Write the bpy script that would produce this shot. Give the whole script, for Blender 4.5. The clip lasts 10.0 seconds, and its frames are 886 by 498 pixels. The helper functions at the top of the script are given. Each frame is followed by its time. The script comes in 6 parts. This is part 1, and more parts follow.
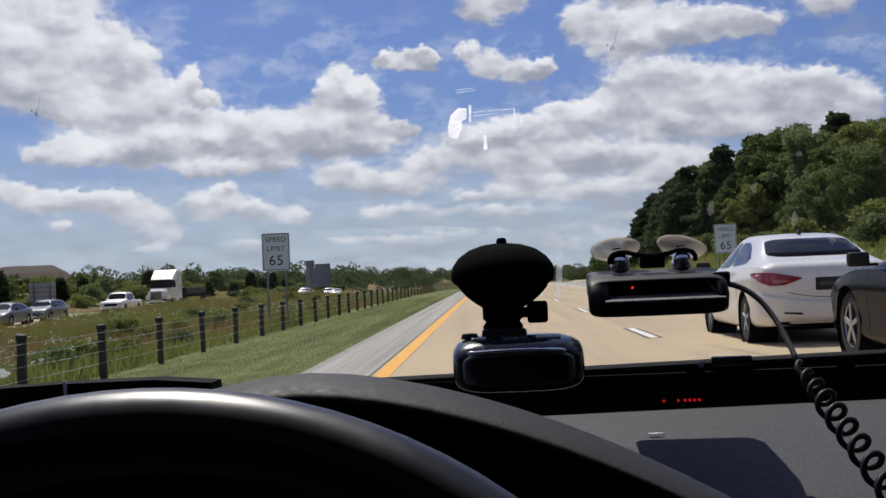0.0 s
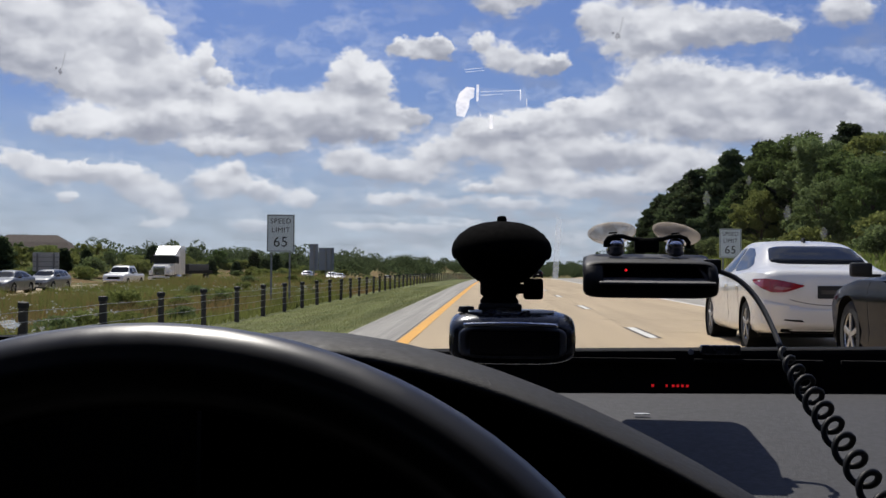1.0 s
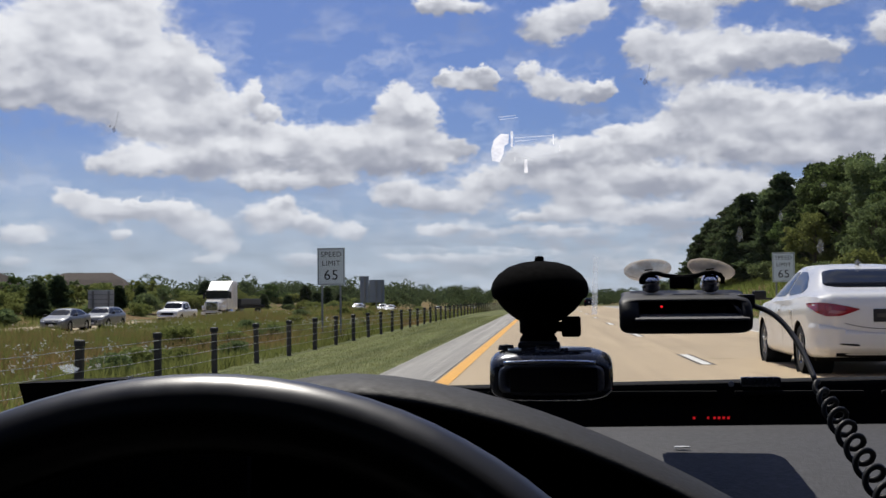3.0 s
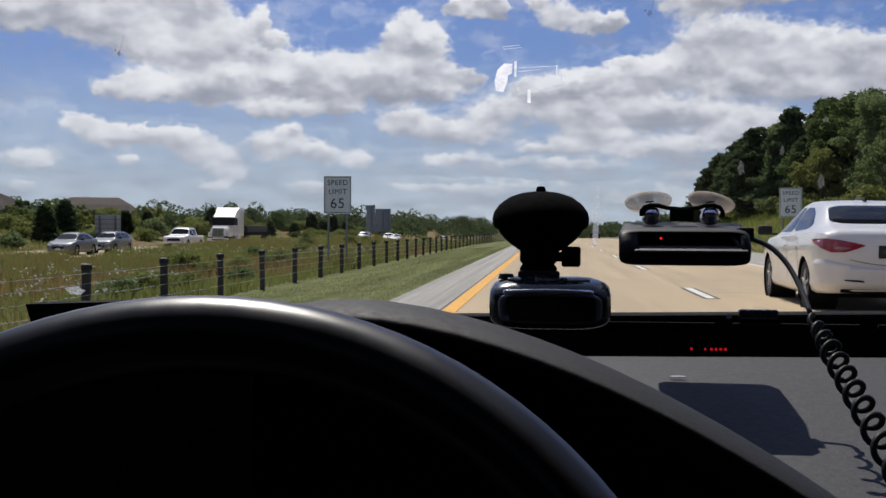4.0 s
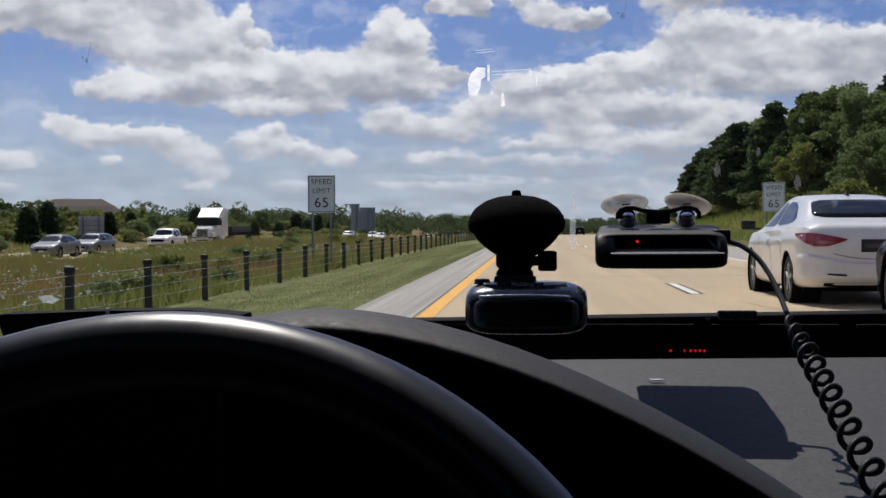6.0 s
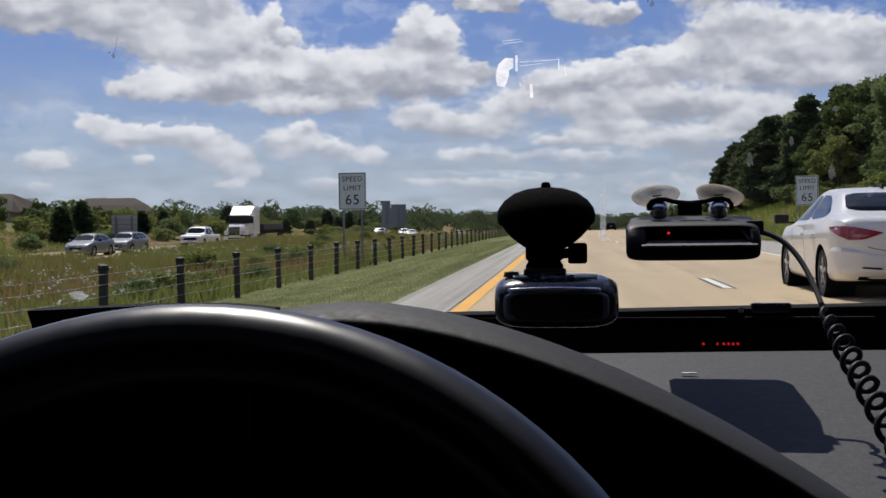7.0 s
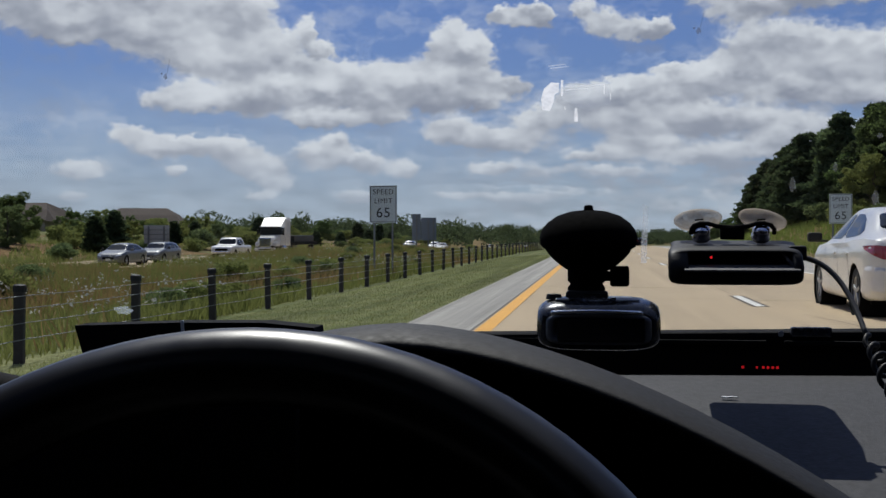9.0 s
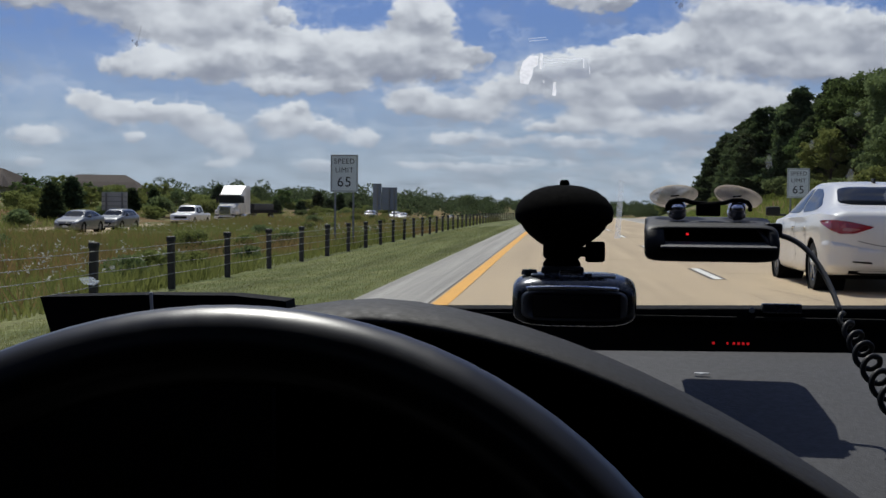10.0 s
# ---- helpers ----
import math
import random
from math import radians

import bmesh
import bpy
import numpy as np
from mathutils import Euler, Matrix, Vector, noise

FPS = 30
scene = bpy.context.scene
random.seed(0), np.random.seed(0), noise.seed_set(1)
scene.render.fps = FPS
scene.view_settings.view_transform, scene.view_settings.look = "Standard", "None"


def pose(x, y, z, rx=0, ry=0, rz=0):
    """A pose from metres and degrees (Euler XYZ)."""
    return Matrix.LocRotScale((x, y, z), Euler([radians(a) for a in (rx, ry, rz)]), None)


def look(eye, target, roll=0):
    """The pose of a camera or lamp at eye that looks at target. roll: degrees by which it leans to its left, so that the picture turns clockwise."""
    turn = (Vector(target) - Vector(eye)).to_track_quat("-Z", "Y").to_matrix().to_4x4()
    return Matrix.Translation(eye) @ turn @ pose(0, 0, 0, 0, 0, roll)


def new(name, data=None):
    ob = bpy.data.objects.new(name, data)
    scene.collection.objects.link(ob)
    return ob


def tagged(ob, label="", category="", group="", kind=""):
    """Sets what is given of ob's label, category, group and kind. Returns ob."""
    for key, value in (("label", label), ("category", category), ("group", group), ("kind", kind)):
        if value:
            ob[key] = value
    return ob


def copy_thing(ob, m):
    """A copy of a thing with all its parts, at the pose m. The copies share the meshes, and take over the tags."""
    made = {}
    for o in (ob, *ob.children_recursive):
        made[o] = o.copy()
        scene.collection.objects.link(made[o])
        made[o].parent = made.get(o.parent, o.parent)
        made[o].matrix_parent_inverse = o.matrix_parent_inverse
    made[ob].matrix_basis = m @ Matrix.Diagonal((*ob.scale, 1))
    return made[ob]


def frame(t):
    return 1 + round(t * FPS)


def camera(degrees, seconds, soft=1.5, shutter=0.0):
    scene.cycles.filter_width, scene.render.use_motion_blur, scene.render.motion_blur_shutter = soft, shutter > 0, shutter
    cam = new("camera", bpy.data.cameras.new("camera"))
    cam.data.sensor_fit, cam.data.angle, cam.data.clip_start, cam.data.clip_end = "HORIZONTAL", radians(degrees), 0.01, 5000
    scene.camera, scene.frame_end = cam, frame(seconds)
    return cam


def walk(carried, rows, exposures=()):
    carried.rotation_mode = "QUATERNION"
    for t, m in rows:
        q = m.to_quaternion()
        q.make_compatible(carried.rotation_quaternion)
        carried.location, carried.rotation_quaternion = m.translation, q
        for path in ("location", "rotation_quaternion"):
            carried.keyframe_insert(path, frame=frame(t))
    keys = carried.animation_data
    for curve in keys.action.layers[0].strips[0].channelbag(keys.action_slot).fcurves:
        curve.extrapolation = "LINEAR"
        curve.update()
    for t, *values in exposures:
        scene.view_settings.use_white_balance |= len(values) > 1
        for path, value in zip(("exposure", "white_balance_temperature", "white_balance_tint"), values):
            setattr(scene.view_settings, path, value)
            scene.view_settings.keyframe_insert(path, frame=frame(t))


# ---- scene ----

# ------------------------------------------------------------------ camera
EYE = 1.03                      # height of the eye over the road
cam = camera(41.1, 10.0, soft=1.5)
PATH = [
    # seconds, x, y, z, yaw, pitch, roll
    (0, -0.0107, 0.0455, 0.0021, 2.238, 1.357, -2.413),
    (0.5, 0.0035, 0.0204, -0.0061, 1.965, 1.655, -0.469),
    (1, -0.0078, 0.0189, -0.0095, 2.456, 0.887, 0.551),
    (1.5, -0.0045, 0.009, -0.0083, 2.894, 0.927, 1.826),
    (2, -0.0033, 0.0009, -0.0108, 3.97, 0.819, 0.812),
    (2.5, -0.0084, -0.0069, -0.0028, 4.643, 1.819, 1.064),
    (2.7, -0.0048, -0.0057, -0.0024, 4.434, 2.35, -0.153),
    (3.8, 0.0055, -0.0154, -0.0016, 5.461, 1.351, -0.578),
    (4, 0.0049, -0.0149, -0.0034, 5.183, -1.041, 0.328),
    (4.5, -0.0006, -0.0066, 0.0008, 5.133, -1.624, 0.759),
    (5, 0.0121, -0.0073, 0.0043, 4.562, -1.187, -0.57),
    (5.5, 0.0107, -0.0076, 0.0056, 4.214, -0.277, -0.138),
    (5.7, 0.0112, -0.0077, 0.0043, 4.251, -0.942, -0.13),
    (6.8, 0.011, -0.0014, -0.001, 5.425, -1.252, -1.162),
    (7, 0.0121, -0.0005, -0.0006, 5.959, -1.305, -0.712),
    (7.5, -0.0019, -0.0026, 0.0003, 6.43, -0.981, -0.02),
    (8, 0.0118, -0.0142, 0.0093, 7.442, 0.06, -0.545),
    (8.5, -0.0028, -0.0042, 0.0047, 7.395, -0.764, 0.727),
    (9, 0.0036, -0.0086, 0.0049, 7.402, -0.636, -0.016),
    (9.5, -0.0111, 0.0046, 0.0022, 6.164, -2.708, 1.051),
    (10, -0.0076, -0.0006, 0.0074, 5.477, -2.074, 0.587),
]
walk(cam, [(t, pose(x, y, EYE + z, 90 + p, 0, a) @ pose(0, 0, 0, 0, 0, r)) for t, x, y, z, a, p, r in PATH],
     exposures=[(0, -0.08, 6500, 10), (2.5, -0.08, 6500, 10), (4.0, -0.11, 6500, 10), (6.8, -0.12, 6500, 10), (7.3, -0.15, 6480, 10), (8.0, -0.28, 6350, 8), (8.5, -0.40, 6220, 7), (9.3, -0.40, 6220, 7), (10, -0.30, 6280, 7)])

# ------------------------------------------------------------------ sun and sky
SUN_EL, SUN_AZ = 57.0, -21.0      # degrees; azimuth from straight ahead to the right
sun = new("sun", bpy.data.lights.new("sun", "SUN"))
sun.data.energy, sun.data.angle, sun.data.color = 4.5, radians(0.53), (1.0, 0.95, 0.87)
_s = Vector((math.sin(radians(SUN_AZ)) * math.cos(radians(SUN_EL)), math.cos(radians(SUN_AZ)) * math.cos(radians(SUN_EL)), math.sin(radians(SUN_EL))))
sun.matrix_world = look(_s * 300, (0, 0, 0))

# cloud banks: azimuth, elevation, half width and half height of each swelling, in degrees
WEST = [(-24.0, 11.6, 3.8, 2.19), (-20.2, 11.7, 3.6, 1.92), (-17.3, 11.0, 2.3, 1.15), (-21.9, 9.8, 3.0, 1.51), (-18.9, 9.4, 3.8, 1.23), (-15.7, 9.1, 1.6, 0.9), (-13.9, 9.7, 0.6, 0.93), (-13.1, 8.9, 0.7, 0.49), (-20.8, 14.0, 3.8, 1.37), (-25.1, 9.5, 1.1, 0.82), (-27.1, 11.1, 2.5, 2.19)]
LONG = [(-17.9, 8.1, 3.4, 0.75), (-14.6, 8.0, 2.2, 0.6), (-19.8, 6.5, 2.5, 0.88), (-17.0, 6.7, 2.7, 1.04), (-14.0, 6.9, 3.0, 1.23), (-11.1, 7.3, 2.5, 1.32), (-8.6, 7.3, 2.5, 1.23), (-13.2, 5.6, 2.1, 0.49), (-10.5, 5.8, 1.6, 0.49), (-6.7, 8.1, 2.1, 1.64), (-7.0, 9.7, 1.1, 1.15), (-5.7, 8.9, 0.9, 1.04), (-4.4, 7.2, 1.4, 0.55), (-6.7, 6.6, 3.0, 0.6)]
PUFF = [(-3.7, 10.4, 1.5, 0.6), (-4.8, 10.7, 0.7, 0.36), (-2.6, 10.5, 0.6, 0.49), (-4.1, 13.9, 2.0, 0.6), (-5.5, 14.1, 0.8, 0.38), (-0.9, 10.9, 0.7, 0.6), (0.5, 10.1, 1.5, 0.93), (2.0, 9.7, 1.0, 0.6), (3.0, 9.9, 0.5, 0.66)]
RIDGE = [(0.5, 13.0, 2.1, 1.15), (2.5, 13.7, 1.4, 0.66), (5.0, 12.1, 1.3, 1.04), (6.4, 11.0, 2.1, 1.15), (8.7, 11.4, 2.6, 1.21), (11.5, 11.3, 2.5, 0.99), (13.1, 11.2, 1.2, 0.66), (7.3, 13.2, 1.5, 0.88), (6.0, 13.7, 1.3, 0.66), (9.7, 13.8, 1.9, 0.49), (13.0, 13.4, 1.6, 0.49), (16.4, 12.0, 1.6, 1.1)]
EAST = [(7.4, 8.9, 1.9, 1.15), (9.7, 8.9, 2.1, 1.1), (12.3, 8.4, 2.1, 1.21), (14.3, 7.8, 1.6, 1.32), (15.9, 7.9, 1.1, 1.26), (5.8, 7.6, 2.4, 1.04), (8.4, 7.4, 3.2, 1.26), (12.0, 6.8, 3.2, 1.15), (15.0, 6.2, 1.6, 1.04), (3.3, 7.9, 0.8, 0.36), (17.4, 7.0, 1.6, 1.64)]
SHELF = [(-7.2, 5.1, 1.3, 0.63), (-5.6, 4.7, 1.2, 0.63), (-2.8, 5.6, 1.4, 0.63), (-0.8, 6.5, 1.6, 0.77), (1.5, 6.8, 1.9, 0.77), (3.7, 6.7, 1.6, 0.66), (-3.6, 4.6, 1.6, 0.47), (1.0, 5.5, 2.1, 0.6), (3.4, 5.5, 2.1, 0.6), (5.8, 5.5, 2.4, 0.68), (9.0, 5.0, 2.1, 0.68), (10.8, 4.6, 1.6, 0.52), (7.7, 4.1, 2.9, 0.41), (2.4, 4.4, 2.1, 0.41), (-0.1, 3.9, 1.6, 0.33), (-5.0, 3.3, 1.5, 0.33), (4.3, 3.7, 2.1, 0.33), (0.8, 3.1, 2.1, 0.27)]
ROW = [(-22.3, 4.7, 1.2, 0.52), (-20.8, 4.2, 1.3, 0.52), (-19.0, 4.3, 1.6, 0.44), (-17.2, 3.8, 1.3, 0.71), (-16.0, 3.3, 1.2, 0.55), (-13.2, 3.9, 1.5, 0.74), (-11.1, 3.6, 0.9, 0.55), (-9.3, 3.3, 0.9, 0.49), (-12.5, 4.6, 0.5, 0.3), (-24.4, 3.1, 1.4, 0.52), (-20.2, 3.1, 0.5, 0.3), (-24.7, 1.8, 0.8, 0.27), (-15.3, 2.5, 0.9, 0.36), (-11.4, 1.9, 1.4, 0.36), (-16.1, 1.9, 0.8, 0.22), (-6.6, 2.0, 1.6, 0.19), (-3.6, 1.8, 1.9, 0.22)]


class Net:
    """Short hand for wiring a node tree."""

    def __init__(self, tree):
        self.tree, self.nodes, self.links = tree, tree.nodes, tree.links

    def put(self, node, socket, value):
        if isinstance(value, bpy.types.NodeSocket):
            self.links.new(value, node.inputs[socket])
        elif value is not None:
            node.inputs[socket].default_value = value

    def add(self, kind, out=0):
        return self.nodes.new(kind).outputs[out]

    def math(self, op, a, b=None, c=None, clamp=False):
        node = self.nodes.new("ShaderNodeMath")
        node.operation, node.use_clamp = op, clamp
        for n, v in enumerate((a, b, c)):
            self.put(node, n, v)
        return node.outputs[0]

    def vec(self, op, a, b=None, c=None, out=0):
        node = self.nodes.new("ShaderNodeVectorMath")
        node.operation = op
        for n, v in enumerate((a, b, c)):
            self.put(node, n, v)
        return node.outputs[out]

    def noise(self, vector, scale, detail=4.0, rough=0.55, out=0):
        node = self.nodes.new("ShaderNodeTexNoise")
        self.put(node, "Vector", vector)
        self.put(node, "Scale", scale)
        self.put(node, "Detail", detail)
        self.put(node, "Roughness", rough)
        return node.outputs[out]

    def mix(self, fac, a, b):
        node = self.nodes.new("ShaderNodeMix")
        node.data_type = "RGBA"
        self.put(node, 0, fac)
        for n, v in ((6, a), (7, b)):
            self.put(node, n, (*v, 1.0) if isinstance(v, tuple) and len(v) == 3 else v)
        return node.outputs[2]

    def span(self, value, a, b, c=0.0, d=1.0, smooth=False):
        node = self.nodes.new("ShaderNodeMapRange")
        node.interpolation_type = "SMOOTHSTEP" if smooth else "LINEAR"
        for n, v in enumerate((value, a, b, c, d)):
            self.put(node, n, v)
        return node.outputs[0]


def cloud_group():
    """How thick the cloud stands at a place of the sky, and how high up within its swelling that place is."""
    tree = bpy.data.node_groups.new("cloud_banks", "ShaderNodeTree")
    tree.interface.new_socket("place", in_out="INPUT", socket_type="NodeSocketVector")
    tree.interface.new_socket("depth", in_out="OUTPUT", socket_type="NodeSocketFloat")
    tree.interface.new_socket("height", in_out="OUTPUT", socket_type="NodeSocketFloat")
    net = Net(tree)
    place, end = net.nodes.new("NodeGroupInput").outputs[0], net.nodes.new("NodeGroupOutput")
    total = None
    small = [(a, b, 1.15 * c, 1.3 * d) for a, b, c, d in SHELF + ROW]
    for az, el, rx, ry in WEST + LONG + PUFF + RIDGE + EAST + small:
        q = net.vec("MULTIPLY_ADD", place, (1 / rx, 1 / ry, 0.0), (-az / rx, -el / ry, 1.0))
        weight = net.math("POWER", 0.2, net.vec("DOT_PRODUCT", q, q, out=1))
        drop = net.vec("SCALE", q)
        net.put(drop.node, 3, weight)
        total = net.vec("ADD", total if total is not None else (0.0, 0.0, 0.0001), drop)
    axes = net.nodes.new("ShaderNodeSeparateXYZ")
    net.links.new(total, axes.inputs[0])
    net.links.new(net.math("MULTIPLY", axes.outputs[2], 5.0), end.inputs[0])
    net.links.new(net.math("DIVIDE", axes.outputs[1], axes.outputs[2]), end.inputs[1])
    return tree


world = bpy.data.worlds.new("sky")
scene.world = world
world.use_nodes = True
w = Net(world.node_tree)
w.nodes.clear()
way = w.add("ShaderNodeTexCoord", 0)
part_xyz = w.nodes.new("ShaderNodeSeparateXYZ")
w.links.new(way, part_xyz.inputs[0])
az = w.math("MULTIPLY", w.math("ARCTAN2", part_xyz.outputs[0], part_xyz.outputs[1]), 57.2958)
el = w.math("MULTIPLY", w.math("ARCSINE", part_xyz.outputs[2]), 57.2958)
comb = w.nodes.new("ShaderNodeCombineXYZ")
w.links.new(az, comb.inputs[0]), w.links.new(el, comb.inputs[1])
spot = comb.outputs[0]
stretched = w.vec("MULTIPLY", spot, (1.0, 1.5, 1.0))
big = w.noise(stretched, 0.5, 2.0, 0.5, out=1)
fine = w.noise(stretched, 1.7, 5.0, 0.6, out=1)
warp = w.vec("ADD", w.vec("MULTIPLY", w.vec("SUBTRACT", big, (0.5, 0.5, 0.5)), (1.0, 0.7, 0.0)),
             w.vec("MULTIPLY", w.vec("SUBTRACT", fine, (0.5, 0.5, 0.5)), (1.3, 0.95, 0.0)))
calm = w.vec("SCALE", warp)
w.put(calm.node, 3, w.span(el, 1.0, 7.0, 0.5, 1.0))
bent = w.vec("ADD", spot, calm)
banks = w.nodes.new("ShaderNodeGroup")
banks.node_tree = cloud_group()
w.links.new(bent, banks.inputs[0])
depth, height = banks.outputs[0], banks.outputs[1]


def lumps(place, scale):
    """Rounded heads, as cumulus has them: high in the middle of each, low in the creases."""
    node = w.nodes.new("ShaderNodeTexVoronoi")
    node.feature = "SMOOTH_F1"
    w.put(node, "Vector", place), w.put(node, "Scale", scale), w.put(node, "Smoothness", 0.6)
    return w.math("SUBTRACT", 0.55, node.outputs["Distance"])


curled = w.vec("ADD", stretched, w.vec("MULTIPLY", w.vec("SUBTRACT", fine, (0.5, 0.5, 0.5)), (0.9, 0.9, 0.0)))
above = w.vec("ADD", curled, (0.12, 0.5, 0.0))
head_big, head_small = lumps(curled, 0.55), lumps(curled, 1.5)
grain = w.math("SUBTRACT", w.noise(stretched, 1.6, 6.0, 0.6), 0.5)
broad = w.math("SUBTRACT", w.noise(stretched, 0.45, 3.0, 0.5), 0.5)
swell = w.math("ADD", w.math("MULTIPLY", head_big, 0.5), w.math("ADD", w.math("MULTIPLY", head_small, 0.32), w.math("MULTIPLY", grain, 0.9)))
body = w.math("MULTIPLY", depth, w.math("ADD", swell, 0.92))
thick = w.span(body, 0.19, 0.60, smooth=True)
wisps = w.math("MULTIPLY", w.span(w.noise(w.vec("ADD", stretched, w.vec("SCALE", warp)), 0.42, 6.0, 0.62), 0.47, 0.72), 0.42)
thick = w.math("MAXIMUM", thick, w.math("MULTIPLY", wisps, w.span(el, 15.0, 12.0)))
# open sky beyond the banks goes on with scattered cloud of the same kind
loose = w.span(w.noise(stretched, 0.13, 6.0, 0.6), 0.5, 0.62, smooth=True)
aside = w.math("MAXIMUM", w.span(el, 14.5, 17.5), w.span(w.math("ABSOLUTE", az), 30.0, 36.0))
thick = w.math("MULTIPLY", thick, w.span(el, 0.4, 4.0, 0.35, 1.0))
# a broken layer low in the sky, closed towards the east
layer = w.math("ADD", w.noise(w.vec("MULTIPLY", spot, (1.0, 2.2, 1.0)), 0.55, 5.0, 0.58), w.math("MULTIPLY", lumps(w.vec("MULTIPLY", curled, (1.0, 1.3, 1.0)), 0.8), 0.22))
sheet = w.math("MULTIPLY", w.math("MULTIPLY", w.span(az, -9.0, -2.0, 0.12, 0.85), w.span(el, 8.0, 5.5)), w.span(layer, 0.42, 0.62))
thick = w.math("MAXIMUM", thick, w.math("MULTIPLY", sheet, w.span(el, 0.0, 3.0, 0.3, 1.0)))
thick = w.math("MAXIMUM", thick, w.math("MULTIPLY", loose, aside))
veil = w.math("MULTIPLY", w.span(el, 8.0, 0.5, 0.0, 0.78), w.span(w.noise(w.vec("MULTIPLY", spot, (1.0, 3.0, 1.0)), 0.35, 5.0, 0.6), 0.25, 0.62, 0.35, 1.0))
rim = w.math("ADD", w.math("MULTIPLY", w.math("SUBTRACT", lumps(curled, 0.55), lumps(above, 0.55)), 0.72), w.math("MULTIPLY", w.math("SUBTRACT", lumps(curled, 1.5), lumps(above, 1.5)), 0.14))
rim = w.math("ADD", rim, w.math("MULTIPLY", grain, 0.24))
shade = w.math("ADD", w.math("MULTIPLY", height, 0.52), w.math("ADD", rim, w.math("MULTIPLY", broad, 0.9)))
core = w.span(depth, 0.8, 2.2, 0.0, -0.18)
lit = w.span(w.math("ADD", w.math("ADD", shade, core), w.span(az, -24.0, 18.0, 0.63, 0.46)), 0.0, 1.0, smooth=True)
cloud_col = w.mix(lit, (0.36, 0.38, 0.47), (0.91, 0.915, 0.97))
sky = w.nodes.new("ShaderNodeTexSky")
sky.sky_type, sky.sun_disc = "NISHITA", False
sky.sun_elevation, sky.sun_rotation = radians(SUN_EL), radians(SUN_AZ)
sky.air_density, sky.dust_density, sky.ozone_density = 1.0, 1.2, 2.0
blue = w.vec("SCALE", sky.outputs[0])
w.put(blue.node, 3, 0.066)
blue = w.vec("MULTIPLY", blue, (0.66, 0.80, 1.28))
hazed = w.mix(veil, blue, (0.60, 0.70, 0.84))
cloud_col = w.mix(w.span(el, 6.0, 0.0, 0.0, 0.5), cloud_col, (0.66, 0.70, 0.785))
final = w.mix(thick, hazed, cloud_col)
bg = w.nodes.new("ShaderNodeBackground")
w.links.new(final, bg.inputs[0])
bg.inputs[1].default_value = 1.0
w.links.new(bg.outputs[0], w.nodes.new("ShaderNodeOutputWorld").inputs[0])

# ------------------------------------------------------------------ materials


def material(name, base, rough=0.6, metal=0.0, other=None, scale=6.0, blend=0.5, bump=0.0, bump_scale=60.0,
             coat=0.0, per_object=0.0, spec=0.5, fine_scale=None):
    """A surface with colour drifting from base to other at two scales, and fine relief."""
    m = bpy.data.materials.new(name)
    m.use_nodes = True
    n = Net(m.node_tree)
    p = n.nodes["Principled BSDF"]
    where = n.add("ShaderNodeTexCoord", 3)
    other = other or tuple(c * 0.8 for c in base)
    coarse = n.noise(where, scale, 4.0, 0.6)
    small = n.noise(where, fine_scale or scale * 9.0, 3.0, 0.6)
    fac = n.math("ADD", n.math("MULTIPLY", n.span(coarse, 0.35, 0.65), blend), n.math("MULTIPLY", n.span(small, 0.3, 0.7), 0.35), clamp=True)
    col = n.mix(fac, base, other)
    if per_object:
        info = n.nodes.new("ShaderNodeObjectInfo")
        hue = n.nodes.new("ShaderNodeHueSaturation")
        n.links.new(n.span(info.outputs["Random"], 0.0, 1.0, 1.0 - per_object, 1.0 + per_object), hue.inputs["Value"])
        n.links.new(col, hue.inputs["Color"])
        col = hue.outputs[0]
    n.links.new(col, p.inputs["Base Color"])
    n.links.new(n.span(small, 0.2, 0.8, max(rough - 0.08, 0.02), min(rough + 0.1, 1.0)), p.inputs["Roughness"])
    p.inputs["Metallic"].default_value = metal
    p.inputs["Coat Weight"].default_value = coat
    p.inputs["Coat Roughness"].default_value = 0.05
    p.inputs["Specular IOR Level"].default_value = spec
    if bump:
        b = n.nodes.new("ShaderNodeBump")
        b.inputs["Strength"].default_value = bump
        b.inputs["Distance"].default_value = 0.3 / bump_scale
        n.links.new(n.noise(where, bump_scale, 3.0, 0.6), b.inputs["Height"])
        n.links.new(b.outputs[0], p.inputs["Normal"])
    return m


